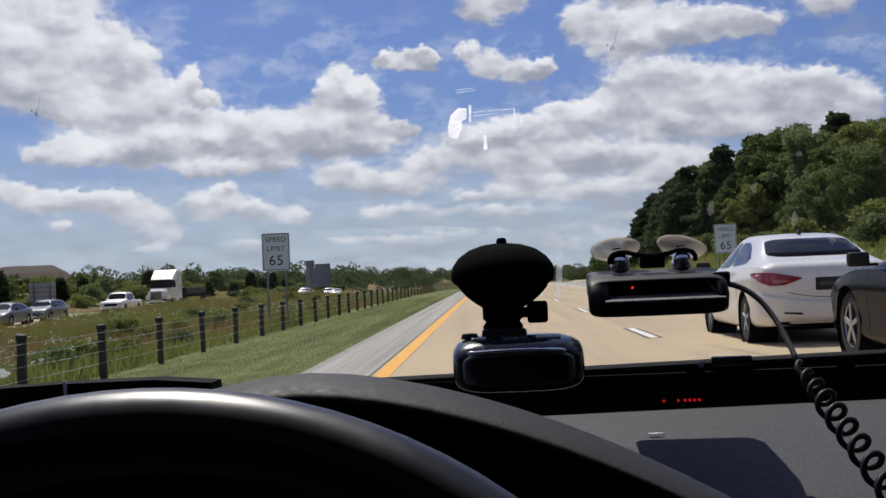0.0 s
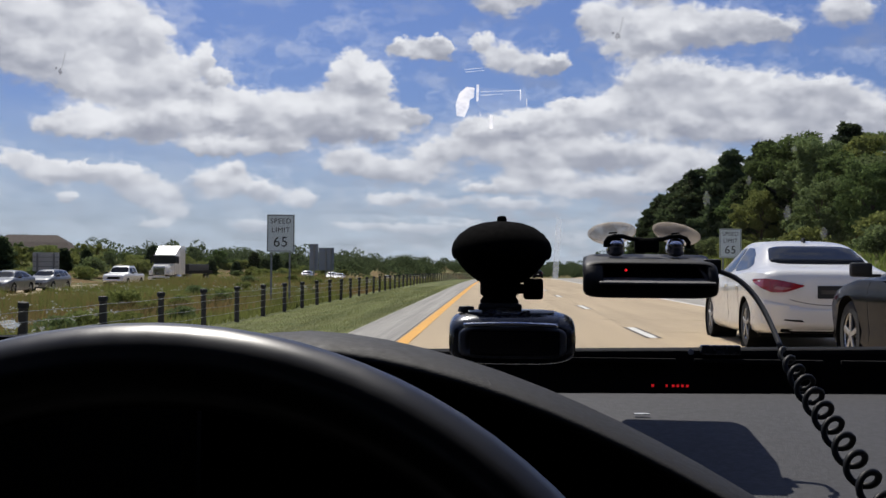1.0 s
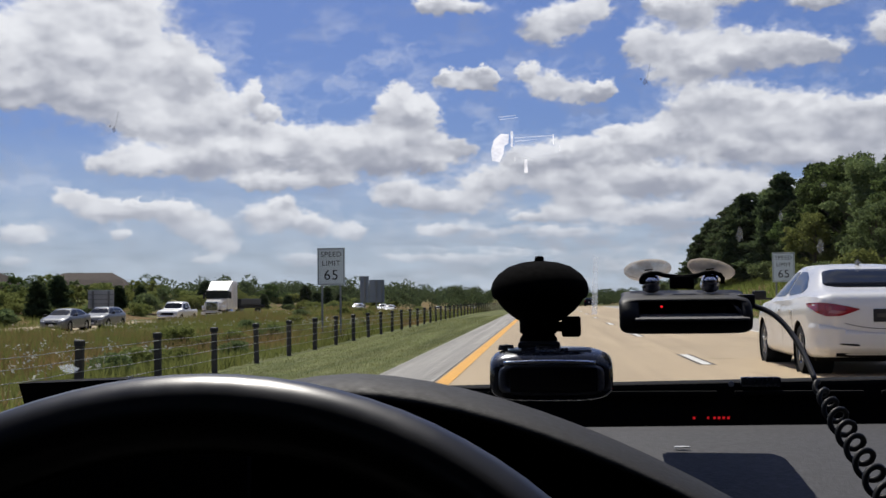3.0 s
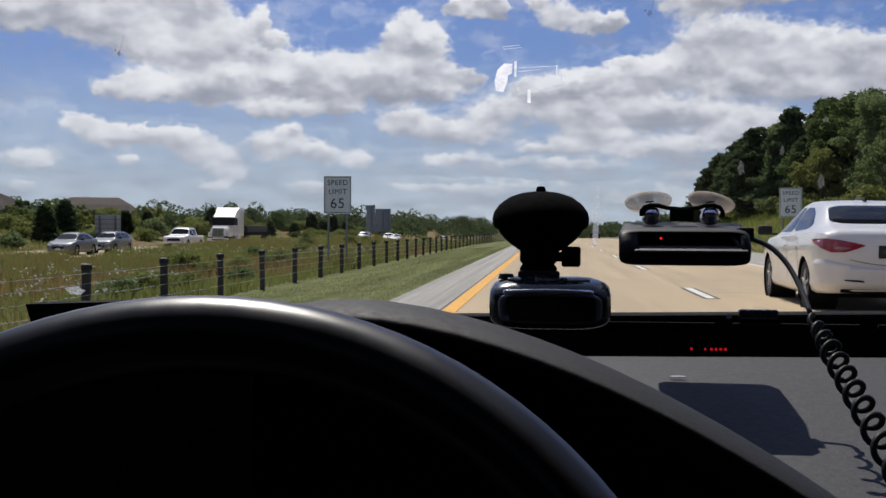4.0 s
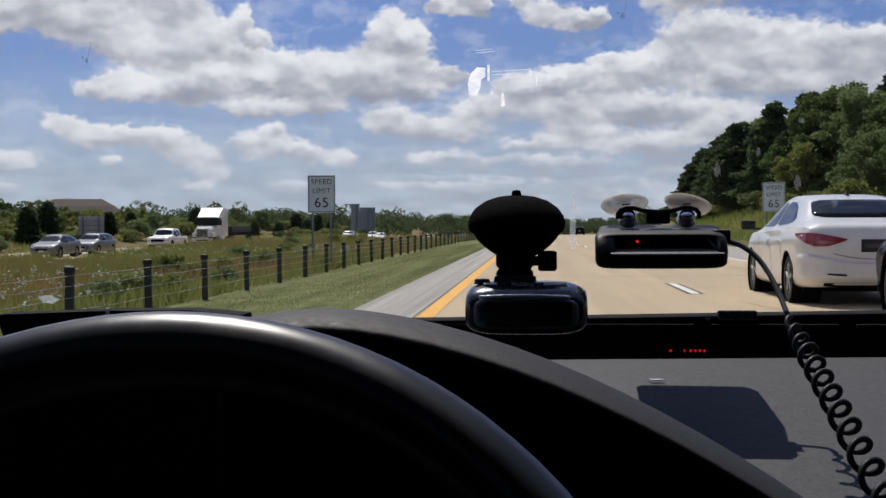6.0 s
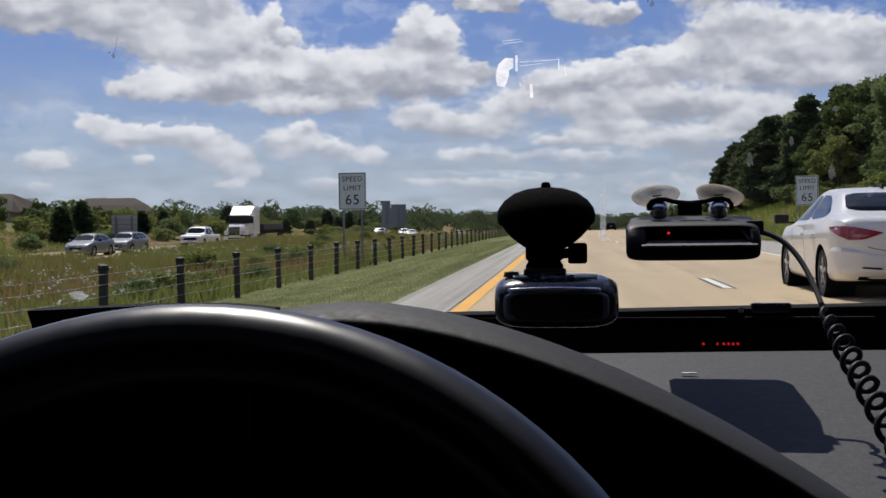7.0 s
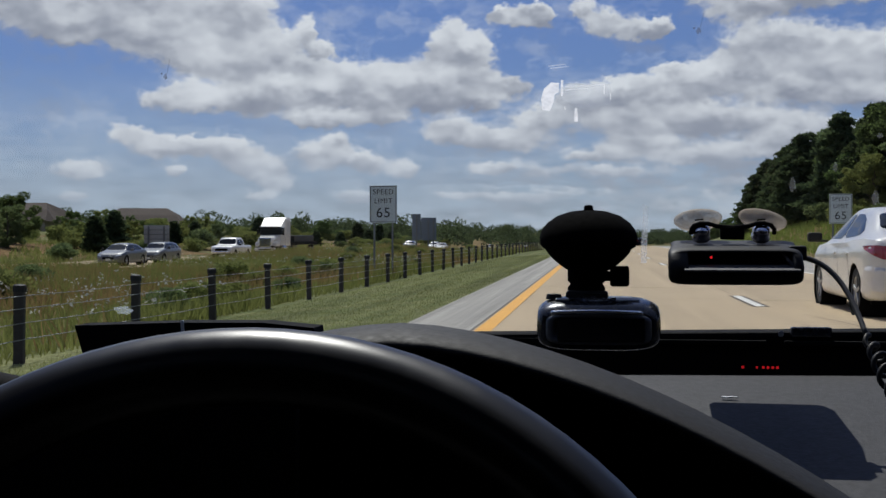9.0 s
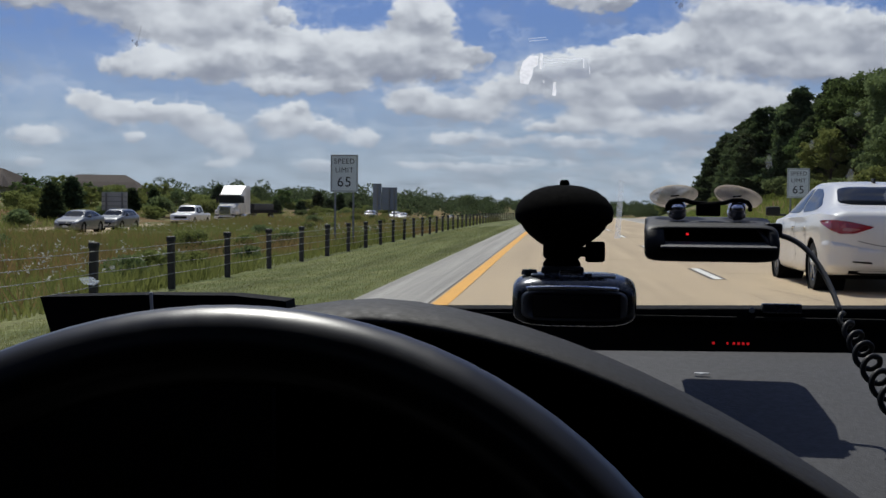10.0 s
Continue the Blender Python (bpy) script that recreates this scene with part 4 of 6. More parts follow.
        coil.append(c + r * (math.cos(a) * side + math.sin(a) * up))
    part("coiled_cord", own(tube(coil, 0.00175, 7)), CORD, e, "coiled black cord", smooth=True)


# pale film for the fine lines of the painted glare
HAZE_LINE = film_on_glass("pale_line", (0.8, 0.84, 0.9), 0.5)
STREAK = film_on_glass("dirt_streak", (0.10, 0.10, 0.11), 0.22)
SPOT = film_on_glass("dried_spot", (0.7, 0.72, 0.74), 0.085)


def glass_y(z):
    return 1.095 - (z + 0.09) * 1.62


def windshield():
    e = thing("windshield", inside(0, 0.8, 0.1), "raked clear windshield with painted glare and insect marks", "windshield", kind="structure")
    back = Matrix.Translation(-Vector(e.matrix_basis.translation))

    def own(bm):
        shift(bm)
        bmesh.ops.transform(bm, matrix=back, verts=bm.verts)
        return bm

    rows, xs = [], [-0.62 + 0.09 * k for k in range(19)]
    bm = bmesh.new()
    for z in (-0.09, -0.02, 0.05, 0.12, 0.2, 0.3, 0.4):
        rows.append([bm.verts.new((x * (1 - 0.25 * (z + 0.09)), glass_y(z) - 0.10 * ((x - 0.19) / 0.8) ** 2, z)) for x in xs])
    for a, b in zip(rows, rows[1:]):
        for k in range(len(a) - 1):
            bm.faces.new((a[k], a[k + 1], b[k + 1], b[k]))
    pane = part("pane", own(bm), WINDSHIELD, e, smooth=True)
    pane.visible_shadow = False

    # a point on the glass along a line of sight from the eye's middle place, a little to the inside
    def on_glass(gx, gz):
        lo = 0.0
        hi = 2.0
        for _ in range(40):
            mid = (lo + hi) / 2
            p = Vector((gx, 1.0, gz)) * mid
            if p.y > glass_y(p.z) - 0.10 * ((p.x - 0.19) / 0.8) ** 2 - 0.004:
                hi = mid
            else:
                lo = mid
        return Vector((gx, 1.0, gz)) * lo

    def patch(name, pts, mat, label):
        b = bmesh.new()
        b.faces.new([b.verts.new(on_glass(x, z)) for x, z in pts])
        p = part(name, own(b), mat, e, label)
        p.visible_shadow = False

    def blob(cx, cz, rx, rz, n=14, wob=0.25, seed=1.0):
        return [(cx + rx * math.cos(a) * (1 + wob * noise.noise((math.cos(a) * 1.5, math.sin(a) * 1.5, seed))), cz + rz * math.sin(a) * (1 + wob * noise.noise((math.cos(a) * 1.5, math.sin(a) * 1.5, seed + 9)))) for a in (2 * math.pi * k / n for k in range(n))]

    # a reflection in the glass, built as fixed white marks and pale lines
    g = (-0.033, 0.1245)
    patch("smear", [(g[0] - 0.0085, g[1] - 0.011), (g[0] - 0.002, g[1] - 0.012), (g[0] + 0.0015, g[1] - 0.004), (g[0] + 0.002, g[1] + 0.002), (g[0] + 0.0055, g[1] + 0.004), (g[0] + 0.006, g[1] + 0.012), (g[0] - 0.001, g[1] + 0.0125), (g[0] - 0.007, g[1] + 0.007), (g[0] - 0.0095, g[1] - 0.002)], GLARE, "bright white hooked glare painted on the glass")
    patch("smear_bar", [(g[0] + 0.0073, g[1] + 0.001), (g[0] + 0.0093, g[1] + 0.001), (g[0] + 0.0097, g[1] + 0.0145), (g[0] + 0.0075, g[1] + 0.0145)], GLARE, "short white glare streak")
    patch("smear_bar", [(g[0] + 0.0185, g[1] - 0.0215), (g[0] + 0.0218, g[1] - 0.0215), (g[0] + 0.0212, g[1] - 0.010), (g[0] + 0.019, g[1] - 0.010)], GLARE, "short white glare streak")
    for dx, dz, hh in ((0.0435, 0.002, 0.009), (0.0488, -0.003, 0.006), (0.0105, -0.011, 0.003)):
        patch("smear_bar", [(g[0] + dx, g[1] + dz), (g[0] + dx + 0.0009, g[1] + dz), (g[0] + dx + 0.0006, g[1] + dz + hh), (g[0] + dx + 0.0001, g[1] + dz + hh)], GLARE, "thin white glare streak")
    for dz, x0, x1 in ((0.0245, -0.002, 0.014), (0.0265, -0.003, 0.012), (0.0085, 0.011, 0.044), (0.0055, 0.011, 0.03)):
        patch("smear_line", [(g[0] + x0, g[1] + dz - 0.0004), (g[0] + x1, g[1] + dz + 0.0012), (g[0] + x1, g[1] + dz + 0.0018), (g[0] + x0, g[1] + dz + 0.0006)], HAZE_LINE, "faint pale glare line")
    patch("smear_film", [(g[0] + 0.010, g[1] + 0.012), (g[0] + 0.048, g[1] + 0.010), (g[0] + 0.05, g[1] - 0.006), (g[0] + 0.03, g[1] - 0.012), (g[0] + 0.008, g[1] - 0.003)], FAINT, "faint bluish glare")
    patch("rain_track", [(0.0405, -0.018), (0.0455, -0.018), (0.0475, 0.030), (0.043, 0.032)], film_on_glass("dried_track", (0.45, 0.47, 0.50), 0.45), "dried vertical water track")
    for x, z, big in ((0.090, 0.178, 1.0), (-0.375, 0.148, 0.8)):
        patch("insect_mark", blob(x, z, 0.0022 * big, 0.0027 * big, 18, 0.9, seed=x), GRIME, "squashed insect mark")
        patch("insect_mark", blob(x - 0.004, z + 0.003, 0.0010, 0.0012, 12, 0.9, seed=x + 2), GRIME, "squashed insect mark")
        patch("insect_streak", [(x + 0.0002, z + 0.002), (x + 0.0013, z + 0.002), (x + 0.0042, z + 0.016), (x + 0.0036, z + 0.016)], STREAK, "thin faint dirt streak")
    patch("smudge", blob(-0.417, -0.061, 0.0085, 0.0035, 20, 0.8, seed=4.4), film_on_glass("pale_smudge", (0.72, 0.8, 0.88), 0.32), "pale bluish smudge on the glass")
    for x, z, rx, rz in ((0.166, 0.047, 0.003, 0.006), (0.232, 0.036, 0.003, 0.006), (0.2, 0.062, 0.002, 0.004), (-0.112, 0.060, 0.0012, 0.0012), (0.262, 0.020, 0.003, 0.005), (0.236, 0.088, 0.0026, 0.0022)):
        patch("water_spot", blob(x, z, rx, rz, 40, 0.7, seed=x), SPOT, "pale dried water spot")


def cabin():
    """Plain shell that closes the car round the camera."""
    e = thing("cabin", (0.19, -0.2, 0.25), "dark lined car cabin closing round the driver's place", "car interior", kind="structure")
    back = Matrix.Translation(-Vector(e.matrix_basis.translation))

    def own(bm):
        shift(bm)
        bmesh.ops.transform(bm, matrix=back, verts=bm.verts)
        return bm

    part("headliner", own(box((1.36, 1.5, 0.03), (0.19, -0.46, 0.42), 0.01)), LINING, e)
    part("rear_wall", own(box((1.6, 0.04, 1.1), (0.19, -1.2, -0.14), 0.01)), LINING, e)
    part("cabin_floor", own(box((1.6, 2.3, 0.03), (0.19, -0.05, -0.80), 0.01)), LINING, e)
    part("firewall", own(box((1.6, 0.03, 0.64), (0.19, 1.10, -0.47), 0.01)), LINING, e)
    for x in (-0.63, 1.01):
        part("door_panel", own(box((0.04, 2.3, 0.66), (x, -0.05, -0.46), 0.01)), LINING, e)
        # unseen wall across the side window, added to keep light off the wheel
        part("rear_pillar", own(box((0.05, 1.80, 0.56), (x * 0.94, -0.305, 0.14), 0.01)), LINING, e)
        s = -1 if x < 0 else 1
        part("windshield_pillar", own(tube([(0.19 + s * 0.84, 0.97, -0.10), (0.19 + s * 0.79, 0.62, 0.13), (0.19 + s * 0.70, 0.25, 0.40)], 0.028, 10)), LINING, e, smooth=True)
    part("wiper_cowl", own(box((1.24, 0.10, 0.012), (0.33, 1.15, -0.125), 0.003)), TRIM, e)
    part("bonnet", own(box((1.46, 0.9, 0.03), (0.19, 1.66, -0.225), 0.014, pose(0, 0, 0, -6, 0, 0))), DARK_PAINT, e)
    def bulge(rows):
        rings = []
        for y, half, low, high in rows:
            mid, tall = (low + high) / 2, (high - low) / 2
            rings.append([(0.19 + half * math.copysign(abs(math.cos(a)) ** 0.4, math.cos(a)), y, mid + tall * math.copysign(abs(math.sin(a)) ** 0.4, math.sin(a))) for a in (2 * math.pi * k / 36 for k in range(36))])
        return loft(rings)

    part("nose", own(bulge(((1.12, 0.80, -0.80, -0.27), (1.5, 0.82, -0.80, -0.28), (2.0, 0.81, -0.80, -0.31), (2.35, 0.76, -0.78, -0.36), (2.55, 0.64, -0.75, -0.43), (2.62, 0.46, -0.68, -0.50)))), DARK_PAINT, e, smooth=True)
    part("tail", own(bulge(((-1.2, 0.80, -0.78, -0.16), (-1.6, 0.80, -0.78, -0.17), (-1.92, 0.75, -0.76, -0.20), (-2.06, 0.62, -0.72, -0.26), (-2.11, 0.44, -0.64, -0.34)))), DARK_PAINT, e, smooth=True)
    for s in (-1, 1):
        part("sill_panel", own(box((0.06, 2.3, 0.30), (0.19 + s * 0.85, -0.05, -0.66), 0.02)), DARK_PAINT, e)
        for y in (1.95, -1.45):
            w_ob = part("wheel", own(lathe([(0, 0.1), (0.2, 0.11), (0.3, 0.105), (0.325, 0.07), (0.325, -0.07), (0.3, -0.105), (0, -0.1)], 28, (0.19 + s * 0.76, y, -EYE + 0.325), pose(0, 0, 0, 0, 90, 0))), TYRE, e, smooth=True)


def side_mirror():
    """The dark tip of the door mirror past the corner of the windshield."""
    e = thing("door_mirror", inside(-0.64, 1.22, -0.19), "small black tip of the driver's door mirror", "mirror")
    part("shell", box((0.16, 0.07, 0.085), (-0.01, 0, 0), 0.025, pose(0, 0, 0, 0, 12, 10)), TRIM, e, smooth=True)


steering_wheel()
dashboard()
dash_camera()
radar_unit()
windshield()
cabin()
side_mirror()

# ------------------------------------------------------------------ roadside fence


def cable_fence():
    e = thing("cable_fence", on_ground(-5.9, 8), "cable fence on weathered posts with black caps", "fence")
    base = Vector(e.matrix_basis.translation)
    post_bm = box((0.105, 0.105, 1.05), (0, 0, 0.275), 0.02)
    cap_bm = lathe([(0, 0.02), (0.055, 0.016), (0.072, 0.004), (0.072, -0.06), (0.06, -0.065), (0, -0.065)], 10, (0, 0, 0.80))
    first = part("post", post_bm, POST, e)
    cap0 = part("post_cap", cap_bm, POST_CAP, first)
    tops = []
    for k in range(80):
        y = 2.2 + 3.1 * k
        p = on_ground(-5.9, y) - base
        if k == 0:
            post, cap = first, cap0
        else:
            post, cap = new("post", first.data), new("post_cap", cap0.data)
            post.parent, cap.parent = e, post
        post.matrix_basis = pose(p.x, p.y, p.z, random.uniform(-1.2, 1.2), random.uniform(-1.2, 1.2), random.uniform(0, 20))
        tops.append(p)
    for h in (0.25, 0.42, 0.57, 0.70):
        pts = []
        for a, b in zip(tops, tops[1:]):
            for s in (0, 0.5):
                q = a.lerp(b, s) + Vector((0.062, 0, h - (0.012 if s else 0)))
                pts.append(q)
        part("cable", tube(pts, 0.005, 5), CABLE, e)


cable_fence()

# ------------------------------------------------------------------ trees and undergrowth


def leaf_cloud(centres, radii, count, size, rng, flat=0.0, aspect=1.6, ragged=1.0):
    """Loose quads scattered through swellings, thicker towards their skin."""
    verts, faces = [], []
    weights = np.array([r[0] * r[2] for r in radii])
    pick = rng.choice(len(centres), count, p=weights / weights.sum())
    v = rng.normal(size=(count, 3))
    v /= np.linalg.norm(v, axis=1)[:, None]
    rad = rng.uniform(0.45, 1.0, count) ** 0.5
    pos = np.array(centres)[pick] + v * rad[:, None] * np.array(radii)[pick] * rng.uniform(1 - 0.2 * ragged, 1 + 0.15 * ragged, (count, 1))
    a = rng.normal(size=(count, 3))
    a[:, 2] *= 1 - flat
    a /= np.linalg.norm(a, axis=1)[:, None]
    b = np.cross(a, rng.normal(size=(count, 3)))
    b /= np.linalg.norm(b, axis=1)[:, None]
    s = size * rng.uniform(0.6, 1.4, count)[:, None]
    a, b = a * s * aspect / 2, b * s / 2
    quads = np.stack([pos - a - 0.6 * b, pos - 0.3 * a + b, pos + a], 1).reshape(-1, 3)
    faces = [(3 * k, 3 * k + 1, 3 * k + 2) for k in range(count)]
    return quads.tolist(), faces


def broad_tree(name, height, width, seed, leaves, mat, low=0.3, leaf_size=0.3, heads=44):
    rng = np.random.default_rng(seed)
    e = new(name)
    bits = []
    top = height * 0.75
    trunk = [(0.06 * height * 0.1 * math.sin(k), 0.05 * math.cos(2 * k), top * k / 6 - 0.3) for k in range(7)]
    bits.append(tube(trunk, 0.022 * height, 7, lambda s: 1 - 0.75 * s))
    centres, radii = [], []
    lean = rng.uniform(-0.12, 0.12, 2) * width
    for k in range(heads):
        a = 2.4 * k + rng.uniform(-0.5, 0.5)
        h = low + (1 - low) * (k + 0.5) / heads
        r = width / 2 * math.sin(math.pi * min(0.18 + 0.74 * (h - low) / (1 - low), 1)) ** 0.8 * rng.uniform(0.35, 1.08)
        c = (r * math.cos(a) + lean[0] * h, r * math.sin(a) + lean[1] * h, height * (0.04 + 0.88 * h + rng.uniform(-0.03, 0.04)))
        centres.append(c)
        q = width * rng.uniform(0.07, 0.155)
        radii.append((q, q, q * rng.uniform(0.5, 0.85)))
        if k % 2:
            continue
        s = max(min(c[2] / top * 0.55, 0.9), 0.15)
        bits.append(tube([(0, 0, top * s - 0.3), (c[0] * 0.5, c[1] * 0.5, (top * s + c[2]) / 2), (c[0] * 0.92, c[1] * 0.92, c[2])], 0.007 * height, 5, lambda s: 1 - 0.8 * s))
    part("trunk", join(*bits), BARK, e)
    v, f = leaf_cloud(centres, radii, leaves, leaf_size, rng, 0.0, 1.35, 1.2)
    mesh_from("crown", v, f, mat, e)
    return e


def pine_tree(name, height, width, seed, leaves, mat):
    rng = np.random.default_rng(seed)
    e = new(name)
    bits = [tube([(0.03 * math.sin(k), 0.03 * math.cos(k), height * 0.97 * k / 6 - 0.3) for k in range(7)], 0.016 * height, 7, lambda s: 1 - 0.9 * s)]
    centres, radii = [], []
    for k in range(44):
        h = 0.10 + 0.86 * k / 44
        a = 2.4 * k + rng.uniform(-0.5, 0.5)
        r = width / 2 * (1 - h) ** 0.6 * rng.uniform(0.6, 1.1)
        c = (0.62 * r * math.cos(a), 0.62 * r * math.sin(a), height * h)
        centres.append(c)
        radii.append((0.46 * r + 0.22, 0.46 * r + 0.22, 0.036 * height))
        if k % 2 == 0:
            bits.append(tube([(0, 0, height * h - 0.05 * height), (c[0] * 0.8, c[1] * 0.8, c[2] - 0.02 * height), (c[0] * 1.3, c[1] * 1.3, c[2])], 0.004 * height, 4, lambda s: 1 - 0.7 * s))
    part("trunk", join(*bits), BARK, e)
    v, f = leaf_cloud(centres, radii, leaves, 0.30, rng, 0.4, 2.2)
    mesh_from("crown", v, f, mat, e)
    return e


def bush(name, height, width, seed, leaves, mat, leaf_size=0.2):
    rng = np.random.default_rng(seed)
    e = new(name)
    centres, radii, bits = [], [], []
    for k in range(9):
        a = 2.4 * k
        r = width / 2 * rng.uniform(0.1, 0.75)
        c = (r * math.cos(a), r * math.sin(a), height * rng.uniform(0.3, 0.75))
        centres.append(c)
        radii.append((width * 0.23, width * 0.23, height * rng.uniform(0.2, 0.34)))
        bits.append(tube([(0.1 * c[0], 0.1 * c[1], -0.15), (c[0] * 0.5, c[1] * 0.5, c[2] * 0.5), c], 0.02 * height, 4, lambda s: 1 - 0.7 * s))
    part("stems", join(*bits), BARK, e)
    v, f = leaf_cloud(centres, radii, leaves, leaf_size, rng)
    mesh_from("crown", v, f, mat, e)
    return e


KINDS = {
    "broad": [broad_tree("broadleaf_tree", 8.0, 7.0, 11 + k, 15000, (LEAF, LEAF_DEEP, LEAF, LEAF_LIGHT, LEAF_DEEP)[k], 0.08 + 0.08 * (k % 3), 0.19) for k in range(5)],
    "far_broad": [broad_tree("broadleaf_tree", 8.0, 7.0, 111 + k, 3600, (LEAF, LEAF_DEEP, LEAF, LEAF_LIGHT)[k], 0.04 + 0.06 * (k % 3), 0.36, 30) for k in range(4)],
    "pine": [pine_tree("pine_tree", 9.0, 7.2, 31 + k, 8000, NEEDLE) for k in range(3)],
    "cedar": [pine_tree("cedar_tree", 4.2, 3.6, 51 + k, 3000, NEEDLE) for k in range(2)],
    "bush": [bush("bush", 2.2, 3.6, 71 + k, 3000, (LEAF, LEAF_LIGHT, LEAF_LIGHT)[k], 0.16) for k in range(3)],
}
WORDS = {
    "broad": ("leafy green broadleaf tree on the roadside bank", "tree"),
    "far_broad": ("leafy green tree on the bank beyond the road", "tree"),
    "pine": ("dark green pine tree on the wooded slope", "tree"),
    "cedar": ("small dark conical cedar beside the far carriageway", "tree"),
    "bush": ("rounded green bush growing in rough grass", "bush"),
}
placed = {key: 0 for key in KINDS}
fresh = {id(e): True for group in KINDS.values() for e in group}


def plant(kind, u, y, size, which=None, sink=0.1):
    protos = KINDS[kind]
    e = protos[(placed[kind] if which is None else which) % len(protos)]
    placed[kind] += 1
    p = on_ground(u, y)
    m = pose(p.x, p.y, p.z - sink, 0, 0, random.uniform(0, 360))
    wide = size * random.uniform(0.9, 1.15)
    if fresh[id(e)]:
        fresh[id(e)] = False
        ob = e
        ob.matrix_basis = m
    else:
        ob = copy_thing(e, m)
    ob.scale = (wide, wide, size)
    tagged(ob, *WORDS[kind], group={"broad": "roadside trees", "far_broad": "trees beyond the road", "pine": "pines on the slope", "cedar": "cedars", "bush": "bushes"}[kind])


rnd = random.Random(5)
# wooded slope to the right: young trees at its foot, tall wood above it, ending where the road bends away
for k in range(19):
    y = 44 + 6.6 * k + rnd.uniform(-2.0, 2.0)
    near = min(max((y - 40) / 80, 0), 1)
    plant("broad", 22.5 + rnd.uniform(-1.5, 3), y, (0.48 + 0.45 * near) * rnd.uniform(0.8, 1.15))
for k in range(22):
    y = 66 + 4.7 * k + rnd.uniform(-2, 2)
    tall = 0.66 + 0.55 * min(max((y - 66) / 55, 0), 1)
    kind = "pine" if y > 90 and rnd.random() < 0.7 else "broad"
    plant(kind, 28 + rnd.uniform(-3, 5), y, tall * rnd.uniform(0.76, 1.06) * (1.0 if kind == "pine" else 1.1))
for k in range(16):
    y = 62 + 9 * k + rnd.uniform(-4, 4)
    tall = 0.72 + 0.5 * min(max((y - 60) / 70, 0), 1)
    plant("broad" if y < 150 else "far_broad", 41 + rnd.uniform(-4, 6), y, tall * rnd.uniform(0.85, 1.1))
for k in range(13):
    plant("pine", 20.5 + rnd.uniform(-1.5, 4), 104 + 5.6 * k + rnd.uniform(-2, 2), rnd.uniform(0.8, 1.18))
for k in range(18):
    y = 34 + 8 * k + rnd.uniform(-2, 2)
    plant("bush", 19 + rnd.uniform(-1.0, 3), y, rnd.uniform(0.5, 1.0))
# low woods where the road bends out of sight
for k in range(40):
    plant("far_broad", 16 + rnd.uniform(0, 30), 215 + 7 * k + rnd.uniform(-3, 3), rnd.uniform(0.42, 0.72))
# taller trees on the near end of the far bank
for u, y, size in ((-51, 97, 0.50), (-54, 104, 0.62), (-50, 91, 0.45), (-58, 99, 0.66)):
    plant("broad", u, y, size)
# beyond the far carriageway
for k in range(56):
    y = 90 + 5.0 * k + rnd.uniform(-3, 3)
    plant("far_broad", -60 - rnd.uniform(0, 22), y, rnd.choice((0.26, 0.32, 0.36, 0.42, 0.55)) * rnd.uniform(0.9, 1.1))
for k in range(38):
    y = 130 + 8 * k + rnd.uniform(-4, 4)
    plant("far_broad", -88 - rnd.uniform(0, 30), y, rnd.uniform(0.34, 0.54))
for k in range(16):
    y = 84 + 12 * k + rnd.uniform(-5, 5)
    plant("cedar", -46 - rnd.uniform(0, 9), y, rnd.uniform(0.6, 1.05))
for k in range(64):
    y = 60 + 4 * k + rnd.uniform(-4, 4)
    plant("bush", -44 - rnd.uniform(0, 20), y, rnd.uniform(0.5, 1.2))
for k in range(16):
    plant("bush", -7.6 - rnd.uniform(0, 3), 13 + 3.4 * k + rnd.uniform(-2, 2), rnd.uniform(0.22, 0.36))
for k in range(12):
    plant("bush", -9 - rnd.uniform(0, 8), 24 + 8 * k + rnd.uniform(-3, 3), rnd.uniform(0.3, 0.5))
for k in range(9):
    plant("far_broad", -52 - rnd.uniform(0, 8), 112 + 7 * k + rnd.uniform(-2, 2), rnd.uniform(0.26, 0.44))


def far_woods():
    """The distant wooded skyline: clumps too many to count."""
    rng = np.random.default_rng(8)
    centres, radii = [], []
    for k in range(420):
        y = rng.uniform(300, 760)
        u = rng.choice([-1, 1]) * rng.uniform(18, 190) - 8
        if -44 < u < 14 and y < 700:
            continue
        p = on_ground(u, y)
        h = rng.uniform(4, 9)
        centres.append((p.x, p.y, p.z + h * 0.55))
        radii.append((h * 0.6, h * 0.6, h * 0.55))
    for k in range(120):
        y = rng.uniform(640, 800)
        p = on_ground(rng.uniform(-60, 60), y)
        h = rng.uniform(5, 10)
        centres.append((p.x, p.y, p.z + h * 0.5))
        radii.append((h * 0.7, h * 0.7, h * 0.55))
    puffs, sizes = [], []
    for c, r in zip(centres, radii):
        for k in range(5):
            q = rng.uniform(0.4, 0.62)
            a = rng.uniform(0, 2 * math.pi)
            puffs.append((c[0] + r[0] * 0.62 * math.cos(a), c[1] + r[1] * 0.62 * math.sin(a), c[2] + r[2] * rng.uniform(-0.6, 0.5)))
            sizes.append((r[0] * q, r[1] * q, r[2] * q))
    v, f = leaf_cloud(puffs, sizes, 300000, 0.62, rng, 0.0, 1.05, 0.35)
    ob = mesh_from("far_woods", v, f, FAR_LEAF)
    tagged(ob, "distant green woods along the skyline", "woods", kind="stuff")


